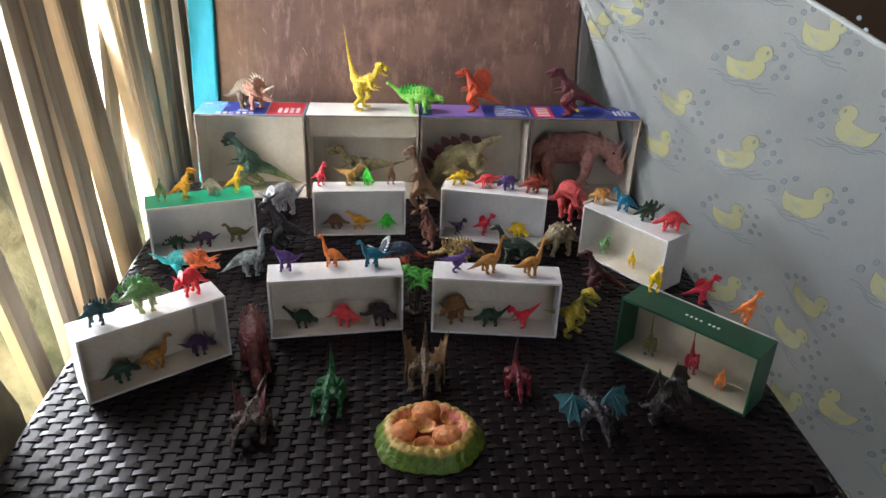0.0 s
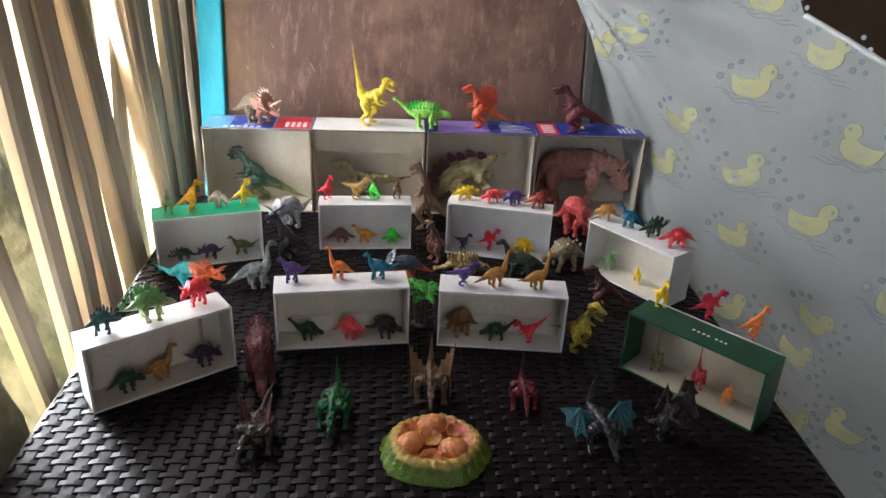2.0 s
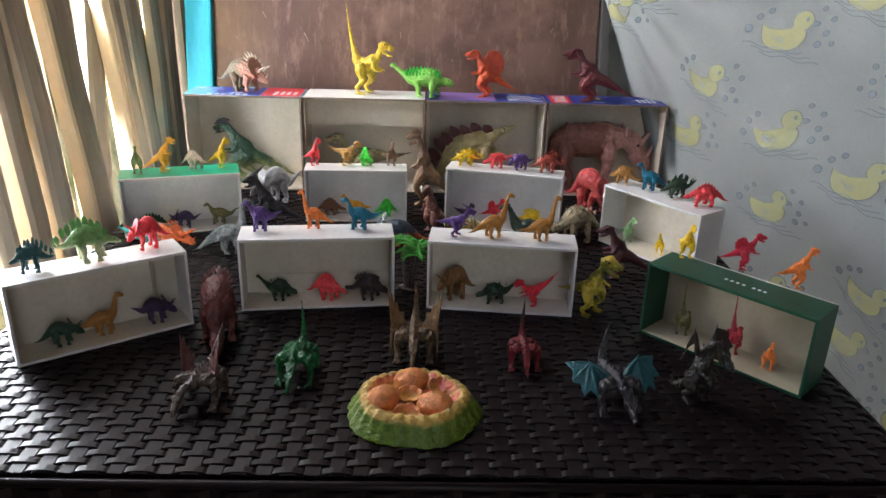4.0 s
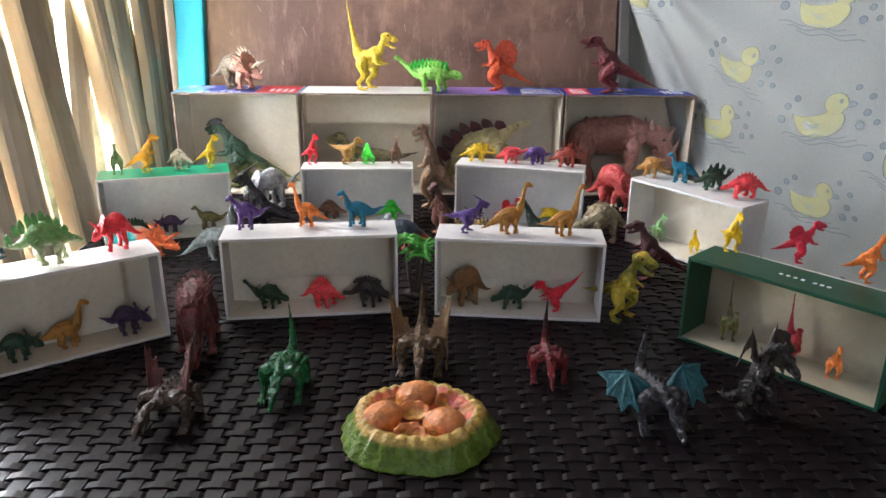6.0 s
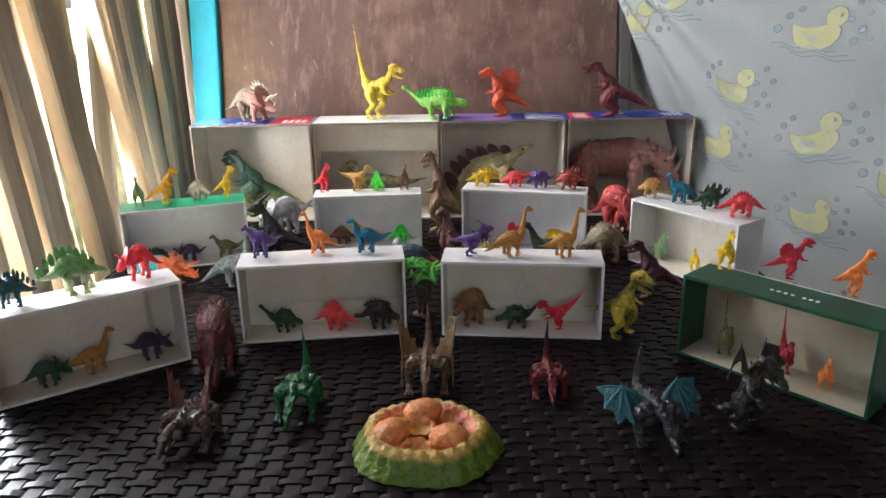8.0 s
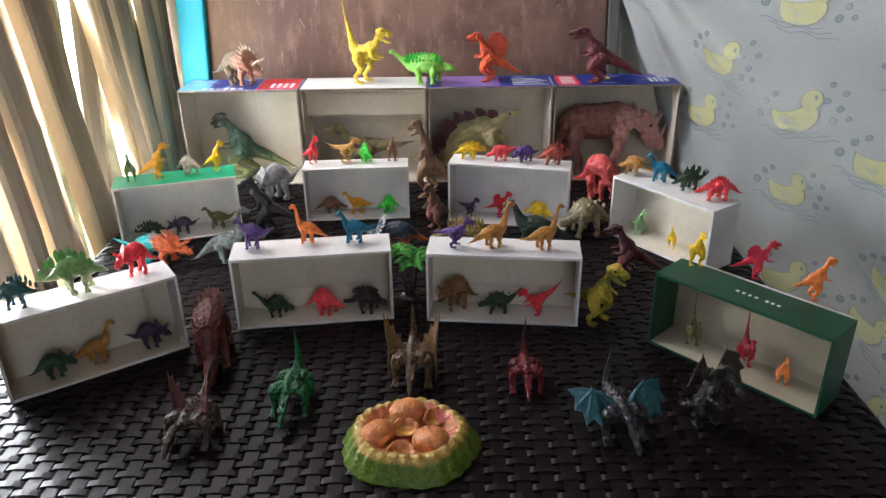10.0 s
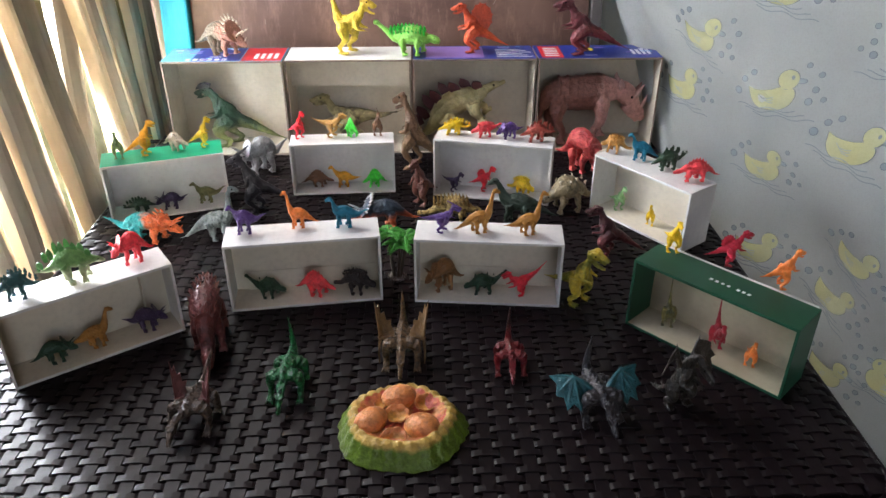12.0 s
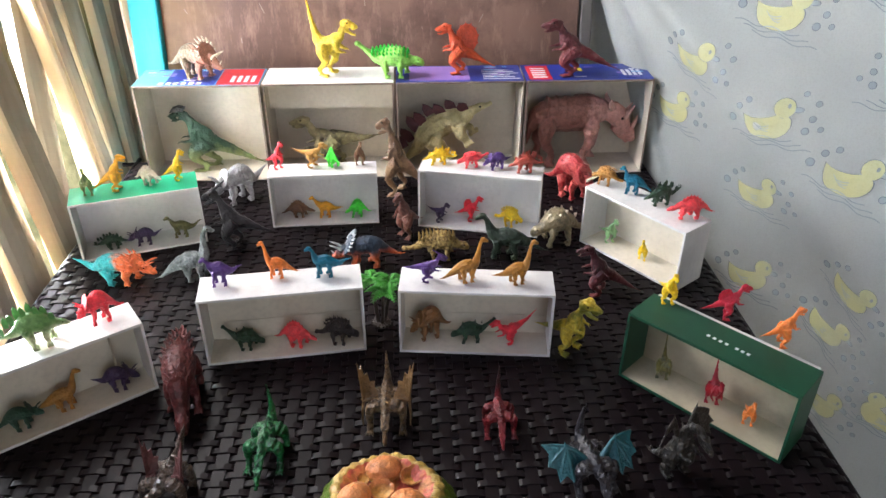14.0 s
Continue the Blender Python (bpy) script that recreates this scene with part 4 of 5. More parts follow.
for x in (TX0 + 0.04, TX1 - 0.04):
    for y in (TY0 + 0.04, TY1 - 0.04):
        part("leg", slab((x - 0.025, y - 0.025, 0.0), (x + 0.025, y + 0.025, 0.681), 0.005), PLASTIC_WEAVE, table)
RIB, ROW = 0.0185, 0.0098
verts, faces = [], []


def strap(p0, p1, wide, axis, zs, thick):
    """An arched flat strip from p0 to p1 along an axis, standing proud in its middle."""
    base = len(verts)
    n = len(zs) - 1
    for i, h in enumerate(zs):
        t = i / n
        x, y = p0[0] + (p1[0] - p0[0]) * t, p0[1] + (p1[1] - p0[1]) * t
        for off, dz in ((-0.5, -thick), (-0.42, 0.0), (0.42, 0.0), (0.5, -thick)):
            verts.append((x, y + off * wide, 0.74 + h + dz) if axis == "x" else (x + off * wide, y, 0.74 + h + dz))
    for i in range(n):
        for k in range(3):
            a = base + i * 4 + k
            faces.append((a, a + 1, a + 5, a + 4))


NEAR = []
cols, lines = int((TX1 - TX0 - 0.008) / RIB), int((TY1 - TY0 - 0.012) / ROW)
for c in range(cols):
    x = TX0 + 0.006 + (c + 0.5) * RIB
    strap((x, TY0 + 0.006), (x, TY1 - 0.006), RIB * 0.74, "y", [-0.0008] * 3, 0.003)
for r in range(lines):
    y = TY0 + 0.006 + (r + 0.5) * ROW
    for c in range(-1, cols, 2):
        x = TX0 + 0.006 + (c + 0.5 + (r % 2)) * RIB
        a, b = max(x - RIB * 0.86, TX0 + 0.003), min(x + RIB * 0.86, TX1 - 0.003)
        if b - a > 0.006 and not ((r < 2 or r > lines - 3) and (c < 1 or c > cols - 3)):
            if r < 16 and 8 <= c <= cols - 9:
                NEAR.append((x, y))
                continue
            strap((a, y), (b, y), ROW * 0.8, "x", [-0.003, -0.0004, 0.0006, 0.0006, -0.0004, -0.003], 0.003)
# the woven rim down the edges
for r in range(4):
    z = -0.012 - r * 0.013
    for c in range(-1, cols, 2):
        x = TX0 + 0.006 + (c + 0.5 + (r % 2)) * RIB
        base = len(verts)
        for i, h in enumerate((0.0, 0.004, 0.005, 0.004, 0.0)):
            xx = min(max(x - RIB * 0.8 + RIB * 1.6 * i / 4, TX0 + 0.03), TX1 - 0.03)
            for dz, o in ((0.005, 0.0), (0.004, 0.002), (-0.004, 0.002), (-0.005, 0.0)):
                verts.append((xx, TY0 + 0.006 - h - o, 0.735 + z + dz))
        for i in range(4):
            for k in range(3):
                a = base + i * 4 + k
                faces.append((a, a + 1, a + 5, a + 4))
me = bpy.data.meshes.new("woven_top")
me.from_pydata(verts, [], faces)
me.materials.append(PLASTIC_WEAVE)
weave = new("woven_top", me)
weave.parent = table
weave["kind"] = "stuff"
verts, faces = [], []
strap((-RIB * 0.86, 0), (RIB * 0.86, 0), ROW * 0.8, "x", [-0.003, -0.0004, 0.0006, 0.0006, -0.0004, -0.003], 0.003)
me = bpy.data.meshes.new("strap")
me.from_pydata(verts, [], faces)
me.materials.append(PLASTIC_WEAVE)
for x, y in NEAR:
    one = new("strap", me)
    one.parent = table
    one.location = (x, y, 0)
rim = []
for cx, cy, a0 in ((TX1 - 0.034, TY0 + 0.03, -90), (TX1 - 0.034, TY1 - 0.03, 0), (TX0 + 0.034, TY1 - 0.03, 90), (TX0 + 0.034, TY0 + 0.03, 180)):
    for k in range(7):
        a = radians(a0 + 15 * k)
        rim.append((cx + 0.03 * math.cos(a), cy + 0.03 * math.sin(a), 0.7345, 0.0036))
bm = bmesh.new()
tube(bm, rim + [rim[0]], 1.0, 8, 2)
part("edge_band", bm, PLASTIC_WEAVE, table, smooth=True)

# ---- boxes ----
CARD = 0.0022


def open_box(name, left, right, height, depth, label, outer, inner, group, top=None, lean=0.0, flap=False, edge=None):
    """A card box on its side, open to the front: left and right are the ends of its front bottom edge."""
    a, b = Vector(left), Vector(right)
    w = (b - a).length
    ob = thing(name, pose(a.x, a.y, 0.0005, -lean, 0, math.degrees(math.atan2(b.y - a.y, b.x - a.x))), label, "box", group)
    c = CARD
    part("bottom_panel", slab((c, 0.0005, 0), (w - c, depth - c, c), 0.0004), inner, ob)
    part("top_panel", slab((0, 0, height - c), (w, depth, height), 0.0006), top or outer, ob)
    part("side_panel", slab((0, 0, 0), (c, depth - c, height - c), 0.0005), outer, ob)
    part("side_panel", slab((w - c, 0, 0), (w, depth - c, height - c), 0.0005), outer, ob)
    part("back_panel", slab((0, depth - c, 0), (w, depth, height - c), 0.0005), outer, ob)
    part("lining", slab((c, depth - c - 0.0012, c), (w - c, depth - c - 0.0002, height - c)), inner, ob)
    part("front_edge", slab((0.0, -0.0012, -0.0002), (w, -0.0002, c * 1.2), 0.0003), outer, ob)
    part("front_edge", slab((0.0, -0.0012, height - c * 1.3), (w, -0.0002, height + 0.0002), 0.0003), edge or outer, ob)
    for x in (0.0, w - c * 1.2):
        part("front_edge", slab((x, -0.0012, c * 1.2), (x + c * 1.2, -0.0002, height - c * 1.3), 0.0003), edge or outer, ob)
    if flap:
        part("flap", slab((c, depth * 0.45, height - 0.05), (w - c, depth * 0.45 + 0.001, height - c)), inner, ob)
    return ob, w


def inner_flap(ob, w, depth):
    part("inner_flap", slab((w * 0.1, depth - 0.0062, 0.0024), (w - 0.003, depth - 0.0056, 0.026)), CREAM_CARD, ob)


ROW3, ROW2, ROW1 = "phone boxes in the front row", "phone boxes in the second row", "carton boxes in the back row"
D1, _ = open_box("phone_box", (-0.379, -0.139), (-0.244, -0.046), 0.082, 0.042, "white phone box lid on its side with toys inside", WHITE_CARD, CREAM_CARD, ROW3)
part("inner_flap", slab((0.136, 0.024, 0.004), (0.1365, 0.038, 0.078)), CREAM_CARD, D1)
D2, w2 = open_box("phone_box", (-0.201, -0.014), (-0.036, 0.005), 0.082, 0.044, "white phone box lid on its side with toys inside", WHITE_CARD, CREAM_CARD, ROW3)
inner_flap(D2, w2, 0.044)
D3, w3 = open_box("phone_box", (0.0, 0.0), (0.160, -0.016), 0.080, 0.044, "white phone box lid on its side with toys inside", WHITE_CARD, CREAM_CARD, ROW3)
inner_flap(D3, w3, 0.044)
D4, w4 = open_box("phone_box", (0.227, -0.048), (0.342, -0.174), 0.080, 0.046, "dark green phone box lid on its side, shaded beige inside", GREEN_CARD, SHADED_CARD, ROW3)
part("white_liner", slab((0.004, 0.0462, 0.002), (w4 - 0.004, 0.051, 0.079), 0.0006), WHITE_CARD, D4)
for i, x in enumerate((0.072, 0.078, 0.084, 0.09, 0.1, 0.1055, 0.111)):
    part("print_mark", slab((x, 0.0188, 0.0801), (x + 0.003, 0.0222, 0.0805), 0.0002), WHITE_PRINT, D4)
open_box("phone_box", (-0.405, 0.197), (-0.257, 0.243), 0.081, 0.05, "white phone box with a bright green top, open in front", WHITE_CARD, WHITE_CARD, ROW2, TEAL_CARD)
open_box("phone_box", (-0.175, 0.277), (-0.029, 0.284), 0.077, 0.038, "white phone box lid on its side with toys inside", WHITE_CARD, WHITE_CARD, ROW2)
open_box("phone_box", (0.026, 0.272), (0.186, 0.233), 0.086, 0.04, "white phone box lid on its side with toys inside", WHITE_CARD, WHITE_CARD, ROW2)
open_box("phone_box", (0.242, 0.222), (0.332, 0.097), 0.082, 0.05, "white phone box lid on its side, turned inward", WHITE_CARD, CREAM_CARD, ROW2)
B1, _ = open_box("carton_box", (-0.383, 0.428), (-0.2, 0.428), 0.152, 0.075, "milk carton on its side with blue and red print", GREY_CARD, GREY_CARD, ROW1, SKY_PRINT, edge=KRAFT)
open_box("carton_box", (-0.197, 0.43), (-0.005, 0.43), 0.152, 0.075, "plain grey-white carton on its side, torn edge", GREY_CARD, GREY_CARD, ROW1, WHITE_CARD, flap=True, edge=KRAFT)
B3, _ = open_box("carton_box", (-0.002, 0.43), (0.188, 0.43), 0.152, 0.075, "carton on its side with lilac and blue print", GREY_CARD, GREY_CARD, ROW1, BLUE_PRINT, edge=KRAFT)
B4, _ = open_box("carton_box", (0.191, 0.43), (0.383, 0.43), 0.152, 0.075, "milk carton on its side with dark blue print", GREY_CARD, GREY_CARD, ROW1, BLUE_PRINT, edge=KRAFT)


def prints(ob, rows):
    for x0, y0, x1, y1, m in rows:
        part("print_patch", slab((x0, y0, 0.1521), (x1, y1, 0.1524 + 0.0001 * (m is WHITE_PRINT))), m, ob)


prints(B1, [(0.045, 0.002, 0.118, 0.072, BLUE_PRINT), (0.12, 0.002, 0.181, 0.072, RED_PRINT), (0.05, 0.006, 0.058, 0.016, YELLOW_PRINT)]
       + [(0.036 + 0.011 * k, 0.004, 0.043 + 0.011 * k, 0.014, WHITE_PRINT) for k in range(6)] + [(0.138 + 0.01 * k, 0.012, 0.144 + 0.01 * k, 0.04, WHITE_PRINT) for k in range(4)])
for ob, x0, x1, seed in ((B1, 0.006, 0.118, 1), (B3, 0.118, 0.186, 2), (B4, 0.046, 0.186, 3)):
    rnd = random.Random(seed)
    for k in range(16):
        x, y = rnd.uniform(x0, x1 - 0.02), rnd.uniform(0.004, 0.068)
        part("print_patch", slab((x, y, 0.15235), (x + rnd.uniform(0.006, 0.02), y + rnd.uniform(0.0015, 0.004), 0.15265 + 0.00002 * k)), rnd.choice([WHITE_PRINT, SKY_PRINT, BLUE_PRINT, LILAC_PRINT]), ob)
prints(B3, [(0.02, 0.006, 0.11, 0.07, LILAC_PRINT)] + [(0.13, 0.01 + 0.008 * k, 0.185 - 0.007 * (k % 3), 0.012 + 0.008 * k, WHITE_PRINT) for k in range(6)])
prints(B4, [(0.006, 0.004, 0.04, 0.068, RED_PRINT), (0.075, 0.04, 0.092, 0.056, YELLOW_PRINT)] + [(0.012, 0.012 + 0.01 * k, 0.034, 0.017 + 0.01 * k, WHITE_PRINT) for k in range(5)]
       + [(0.15 + 0.008 * k, 0.02, 0.155 + 0.008 * k, 0.045, WHITE_PRINT) for k in range(4)])

# ---- toys ----
PAINTS = {}


def paint(key, rgb1, rgb2=None, mode="plain", rough=0.42, spots=90):
    k = (key, rgb1, rgb2, mode)
    if k not in PAINTS:
        PAINTS[k] = toy_paint(key + "_plastic", lin(*rgb1), lin(*rgb2) if rgb2 else None, mode, rough, spots)
    return PAINTS[k]


RED = paint("red", (246, 50, 66))
CORAL = paint("coral_red", (250, 78, 84))
ORANGE = paint("orange", (248, 138, 62))
AMBER = paint("amber", (242, 172, 40))
YELLOW = paint("yellow", (246, 204, 30))
TAN = paint("tan", (184, 130, 60))
BROWN = paint("brown", (124, 88, 62))
PURPLE = paint("purple", (92, 60, 132))
DKPURPLE = paint("dark_purple", (66, 48, 84))
TEAL = paint("teal", (0, 112, 140))
DKTEAL = paint("dark_teal", (34, 84, 88))
NEON = paint("neon_green", (70, 232, 66))
PALEGREEN = paint("pale_green", (150, 196, 132))
DKGREEN = paint("dark_green", (36, 66, 44))
OLIVE = paint("olive", (112, 108, 62))
BLACK = paint("black", (44, 42, 47), rough=0.3)
GREY = paint("grey", (128, 136, 136), (96, 104, 104), "spots")
SILVER = paint("silver_grey", (150, 150, 152), (120, 120, 122), "plain", 0.3)
BEIGE = paint("beige", (196, 180, 158), (160, 146, 128), "spots")
PINKBROWN = paint("pink_brown", (138, 92, 80), (104, 66, 58), "back")
MAROON = paint("maroon", (120, 48, 52), (90, 36, 42), "back")
REDBROWN = paint("red_brown", (176, 74, 58), (136, 54, 46), "spots")
HORN = paint("horn", (210, 196, 170))
ON2, ON1, IN_, TBL = "small toys on the boxes", "large toys on the cartons", "small toys inside the boxes", "toys standing on the table"

z1 = 0.1530
figure("toy_horned_dinosaur", "trike", (-0.297, 0.462, z1), -22, (0.1, 0.062), [paint("umber", (116, 102, 82), (172, 122, 102), "front"), HORN], "grey-brown toy triceratops with pale horns on a carton", ON1, frill=1.3, spikes=9)
figure("toy_raptor", "theropod", (-0.105, 0.468, z1), -10, (0.08, 0.142), [paint("mustard", (226, 196, 62), (206, 170, 40), "back"), HORN], "yellow toy raptor with a raised tail on a carton", ON1, lift=-0.15, up=True, gape=0.08)
figure("toy_ankylosaur", "ankylo", (-0.006, 0.458, z1), -8, (0.104, 0.05), [paint("leaf", (140, 204, 84), (150, 215, 100), "back"), paint("vivid_green", (40, 200, 60))], "bright green spiky toy ankylosaur on the cartons", ON1, spikes=60, tail=0.4, headz=0.22, big=0.7)
figure("toy_spinosaur", "theropod", (0.094, 0.47, z1), 180, (0.094, 0.076), [paint("rust", (222, 92, 48), (196, 74, 40), "back"), paint("rust_sail", (176, 66, 40))], "orange toy spinosaur with a round sail on a carton", ON1, lift=0.8, tail=0.1, sail=0.88)
figure("toy_theropod", "theropod", (0.262, 0.455, z1), 180, (0.128, 0.082), [MAROON, HORN], "maroon toy tyrannosaur with a long tail on a carton", ON1, lift=0.7, tail=0.05)
z0 = 0.003
figure("toy_dilophosaur", "theropod", (-0.3, 0.466, z0), 180, (0.15, 0.105), [paint("moss", (128, 136, 84), (30, 62, 42), "upper"), BLACK], "green and cream toy dilophosaur inside a carton", ON1, lift=0.9, tail=0.06, crest="twin", head=0.75, wide=0.8)
figure("toy_tyrannosaur", "theropod", (-0.1, 0.468, z0), 180, (0.15, 0.085), [paint("khaki", (150, 138, 98), (84, 74, 52), "spots", 0.5, 55), HORN], "khaki striped toy tyrannosaur inside a carton", ON1, lift=-0.3, tail=0.5, gape=0.03)
figure("toy_stegosaur", "stego", (0.088, 0.464, z0), 0, (0.19, 0.092), [paint("sand", (212, 198, 146), (176, 162, 110), "spots", 0.5, 40), paint("plum", (98, 52, 54))], "sand-coloured toy stegosaur with dark red plates inside a carton", ON1, tip=34, headz=0.26, big=1.1)
figure("toy_horned_beast", "rhino", (0.286, 0.466, z0), 0, (0.178, 0.112), [paint("flesh", (150, 98, 84), (206, 150, 138), "front"), paint("dusty_pink", (206, 160, 148))], "pinkish-brown horned toy beast inside a carton", ON1)

zc = 0.0825
figure("toy_raptor", "theropod", (-0.388, 0.224, zc), -70, (0.036, 0.04), [paint("sage", (120, 146, 92), (84, 112, 72), "spots"), HORN], "small green toy raptor on a green-topped box", ON2, lift=0.9, tail=0.2)
figure("toy_tyrannosaur", "theropod", (-0.358, 0.238, zc), 20, (0.05, 0.047), [AMBER, AMBER], "amber yellow toy tyrannosaur on a green-topped box", ON2, lift=0.8, tail=0.1)
figure("toy_spiny_lizard", "dimetrodon", (-0.321, 0.252, zc), -20, (0.042, 0.028), [BEIGE, BEIGE], "beige toy dinosaur with a low spiny back", ON2, high=0.2)
figure("toy_theropod", "theropod", (-0.287, 0.264, zc), 10, (0.036, 0.042), [YELLOW, YELLOW], "yellow toy dinosaur on a green-topped box", ON2, lift=0.9, tail=0.15)
figure("toy_stegosaur", "stego", (-0.376, 0.226, z0), 20, (0.046, 0.024), [DKGREEN, DKGREEN], "dark green toy stegosaur inside a box", IN_)
figure("toy_horned_dinosaur", "trike", (-0.335, 0.236, z0), 195, (0.046, 0.027), [DKPURPLE, DKPURPLE], "dark purple toy triceratops inside a box", IN_, tail=0.4)
figure("toy_sauropod", "sauropod", (-0.291, 0.254, z0), 190, (0.05, 0.031), [OLIVE, OLIVE], "olive long-necked toy dinosaur inside a box", IN_, neck=0.62, tail=0.5)
zc = 0.0785
figure("toy_tyrannosaur", "theropod", (-0.163, 0.3, zc), -25, (0.034, 0.041), [RED, RED], "bright red sitting toy tyrannosaur on a box", ON2, lift=1.0, tail=0.2)
figure("toy_raptor", "theropod", (-0.118, 0.305, zc), -8, (0.054, 0.036), [paint("ochre", (196, 146, 70)), HORN], "ochre toy raptor with a stretched tail on a box", ON2, lift=-0.1, tail=0.62)
figure("toy_spiny_lizard", "dimetrodon", (-0.09, 0.306, zc), -50, (0.036, 0.029), [NEON, NEON], "neon green spiny toy dinosaur on a box", ON2, high=0.3)
figure("toy_parasaur", "theropod", (-0.053, 0.308, zc), -70, (0.036, 0.042), [BROWN, BROWN], "brown crested toy dinosaur on a box", ON2, lift=1.0, crest="back")
figure("toy_spinosaur", "dimetrodon", (-0.143, 0.302, z0), 0, (0.05, 0.027), [BROWN, BROWN], "brown sail-backed toy dinosaur inside a box", IN_)
figure("toy_sauropod", "sauropod", (-0.103, 0.3, z0), 185, (0.048, 0.033), [AMBER, AMBER], "amber long-necked toy dinosaur inside a box", IN_, neck=0.66, tail=0.3, back=-0.08)
figure("toy_spinosaur", "dimetrodon", (-0.059, 0.3, z0), 190, (0.038, 0.029), [NEON, NEON], "neon green sail-backed toy dinosaur inside a box", IN_, headz=0.18)
zc = 0.0875
figure("toy_stegosaur", "stego", (0.056, 0.288, zc), 185, (0.05, 0.025), [YELLOW, YELLOW], "yellow toy stegosaur on a box", ON2)
figure("toy_ankylosaur", "ankylo", (0.098, 0.278, zc), 190, (0.044, 0.022), [CORAL, CORAL], "coral red toy ankylosaur on a box", ON2, tail=0.3)
figure("toy_horned_dinosaur", "trike", (0.132, 0.27, zc), 200, (0.044, 0.026), [PURPLE, PURPLE], "purple toy triceratops on a box", ON2, tail=0.3)
figure("toy_stegosaur", "stego", (0.168, 0.258, zc), 185, (0.05, 0.031), [REDBROWN, MAROON], "red-brown toy stegosaur on a box", ON2)
figure("toy_tyrannosaur", "theropod", (0.055, 0.279, z0), -20, (0.036, 0.031), [DKPURPLE, DKPURPLE], "dark purple toy tyrannosaur inside a box", IN_, tail=0.6)
figure("toy_spinosaur", "theropod", (0.098, 0.28, z0), 5, (0.042, 0.037), [RED, RED], "red sail-backed toy dinosaur inside a box", IN_, sail=0.6, tail=0.3)
figure("toy_ankylosaur", "ankylo", (0.152, 0.265, z0), -30, (0.042, 0.029), [YELLOW, YELLOW], "yellow toy ankylosaur inside a box", IN_)
zc = 0.0835
figure("toy_ankylosaur", "ankylo", (0.268, 0.226, zc), 150, (0.042, 0.026), [TAN, paint("drab", (140, 112, 78))], "drab brown toy ankylosaur on a box", ON2)
figure("toy_sauropod", "sauropod", (0.296, 0.197, zc), 165, (0.046, 0.036), [TEAL, TEAL], "teal long-necked toy dinosaur on a box", ON2, neck=0.66, back=0.03, tail=0.1)
figure("toy_spiny_lizard", "stego", (0.323, 0.168, zc), 190, (0.05, 0.032), [DKGREEN, DKGREEN], "dark green spiny toy dinosaur on a box", ON2, tail=0.4)
figure("toy_spinosaur", "dimetrodon", (0.347, 0.133, zc), 180, (0.06, 0.03), [CORAL, CORAL], "coral red sail-backed toy dinosaur on a box", ON2, high=0.22)
figure("toy_tyrannosaur", "theropod", (0.279, 0.213, z0), -60, (0.036, 0.038), [PALEGREEN, PALEGREEN], "pale green toy tyrannosaur inside a box", IN_, lift=0.9)
figure("toy_theropod", "theropod", (0.311, 0.168, z0), -120, (0.032, 0.032), [YELLOW, YELLOW], "yellow toy dinosaur inside a box", IN_, lift=1.0)
zc = 0.0835
figure("toy_horned_dinosaur", "stego", (-0.366, -0.106, zc), 200, (0.04, 0.034), [DKTEAL, DKTEAL], "dark teal toy dinosaur with plates on a box", ON2)
figure("toy_stegosaur", "stego", (-0.326, -0.078, zc), 25, (0.062, 0.046), [paint("fern", (196, 206, 160), (120, 168, 100), "back"), paint("grass", (96, 158, 88))], "green and cream toy stegosaur on a box", ON2, headz=0.24)
figure("toy_horned_dinosaur", "trike", (-0.281, -0.042, zc), 215, (0.044, 0.033), [RED, RED], "bright red toy triceratops on a box", ON2, spikes=0)
figure("toy_horned_dinosaur", "trike", (-0.356, -0.1, z0), 30, (0.046, 0.028), [paint("bottle_green", (46, 78, 62)), DKGREEN], "dark green toy triceratops inside a box", IN_)
figure("toy_sauropod", "sauropod", (-0.325, -0.076, z0), 30, (0.052, 0.042), [TAN, TAN], "tan long-necked toy dinosaur inside a box", IN_, tail=0.24)
figure("toy_horned_dinosaur", "trike", (-0.282, -0.049, z0), 20, (0.046, 0.031), [DKPURPLE, DKPURPLE], "dark purple toy triceratops inside a box", IN_, tail=0.35)
figure("toy_sauropod", "sauropod", (-0.18, 0.014, zc), 190, (0.042, 0.034), [PURPLE, PURPLE], "purple toy dinosaur on a box", ON2, neck=0.58, tail=0.4)
figure("toy_sauropod", "sauropod", (-0.124, 0.026, zc), 185, (0.04, 0.044), [ORANGE, ORANGE], "orange long-necked toy dinosaur on a box", ON2, neck=0.9)
figure("toy_sauropod", "sauropod", (-0.074, 0.026, zc), 185, (0.048, 0.036), [TEAL, TEAL], "teal long-necked toy dinosaur on a box", ON2, neck=0.68, tail=0.4, back=0.02)
figure("toy_spiny_lizard", "ankylo", (-0.165, 0.012, z0), -5, (0.046, 0.028), [DKGREEN, DKGREEN], "dark green crouching toy dinosaur inside a box", IN_, tail=0.42, spikes=6)
figure("toy_spinosaur", "dimetrodon", (-0.112, 0.014, z0), -15, (0.05, 0.033), [CORAL, CORAL], "coral red spiny toy dinosaur inside a box", IN_, high=0.26)
figure("toy_ankylosaur", "ankylo", (-0.066, 0.018, z0), -10, (0.05, 0.031), [paint("char", (52, 44, 42)), BLACK], "dark brown spiky toy ankylosaur inside a box", IN_)
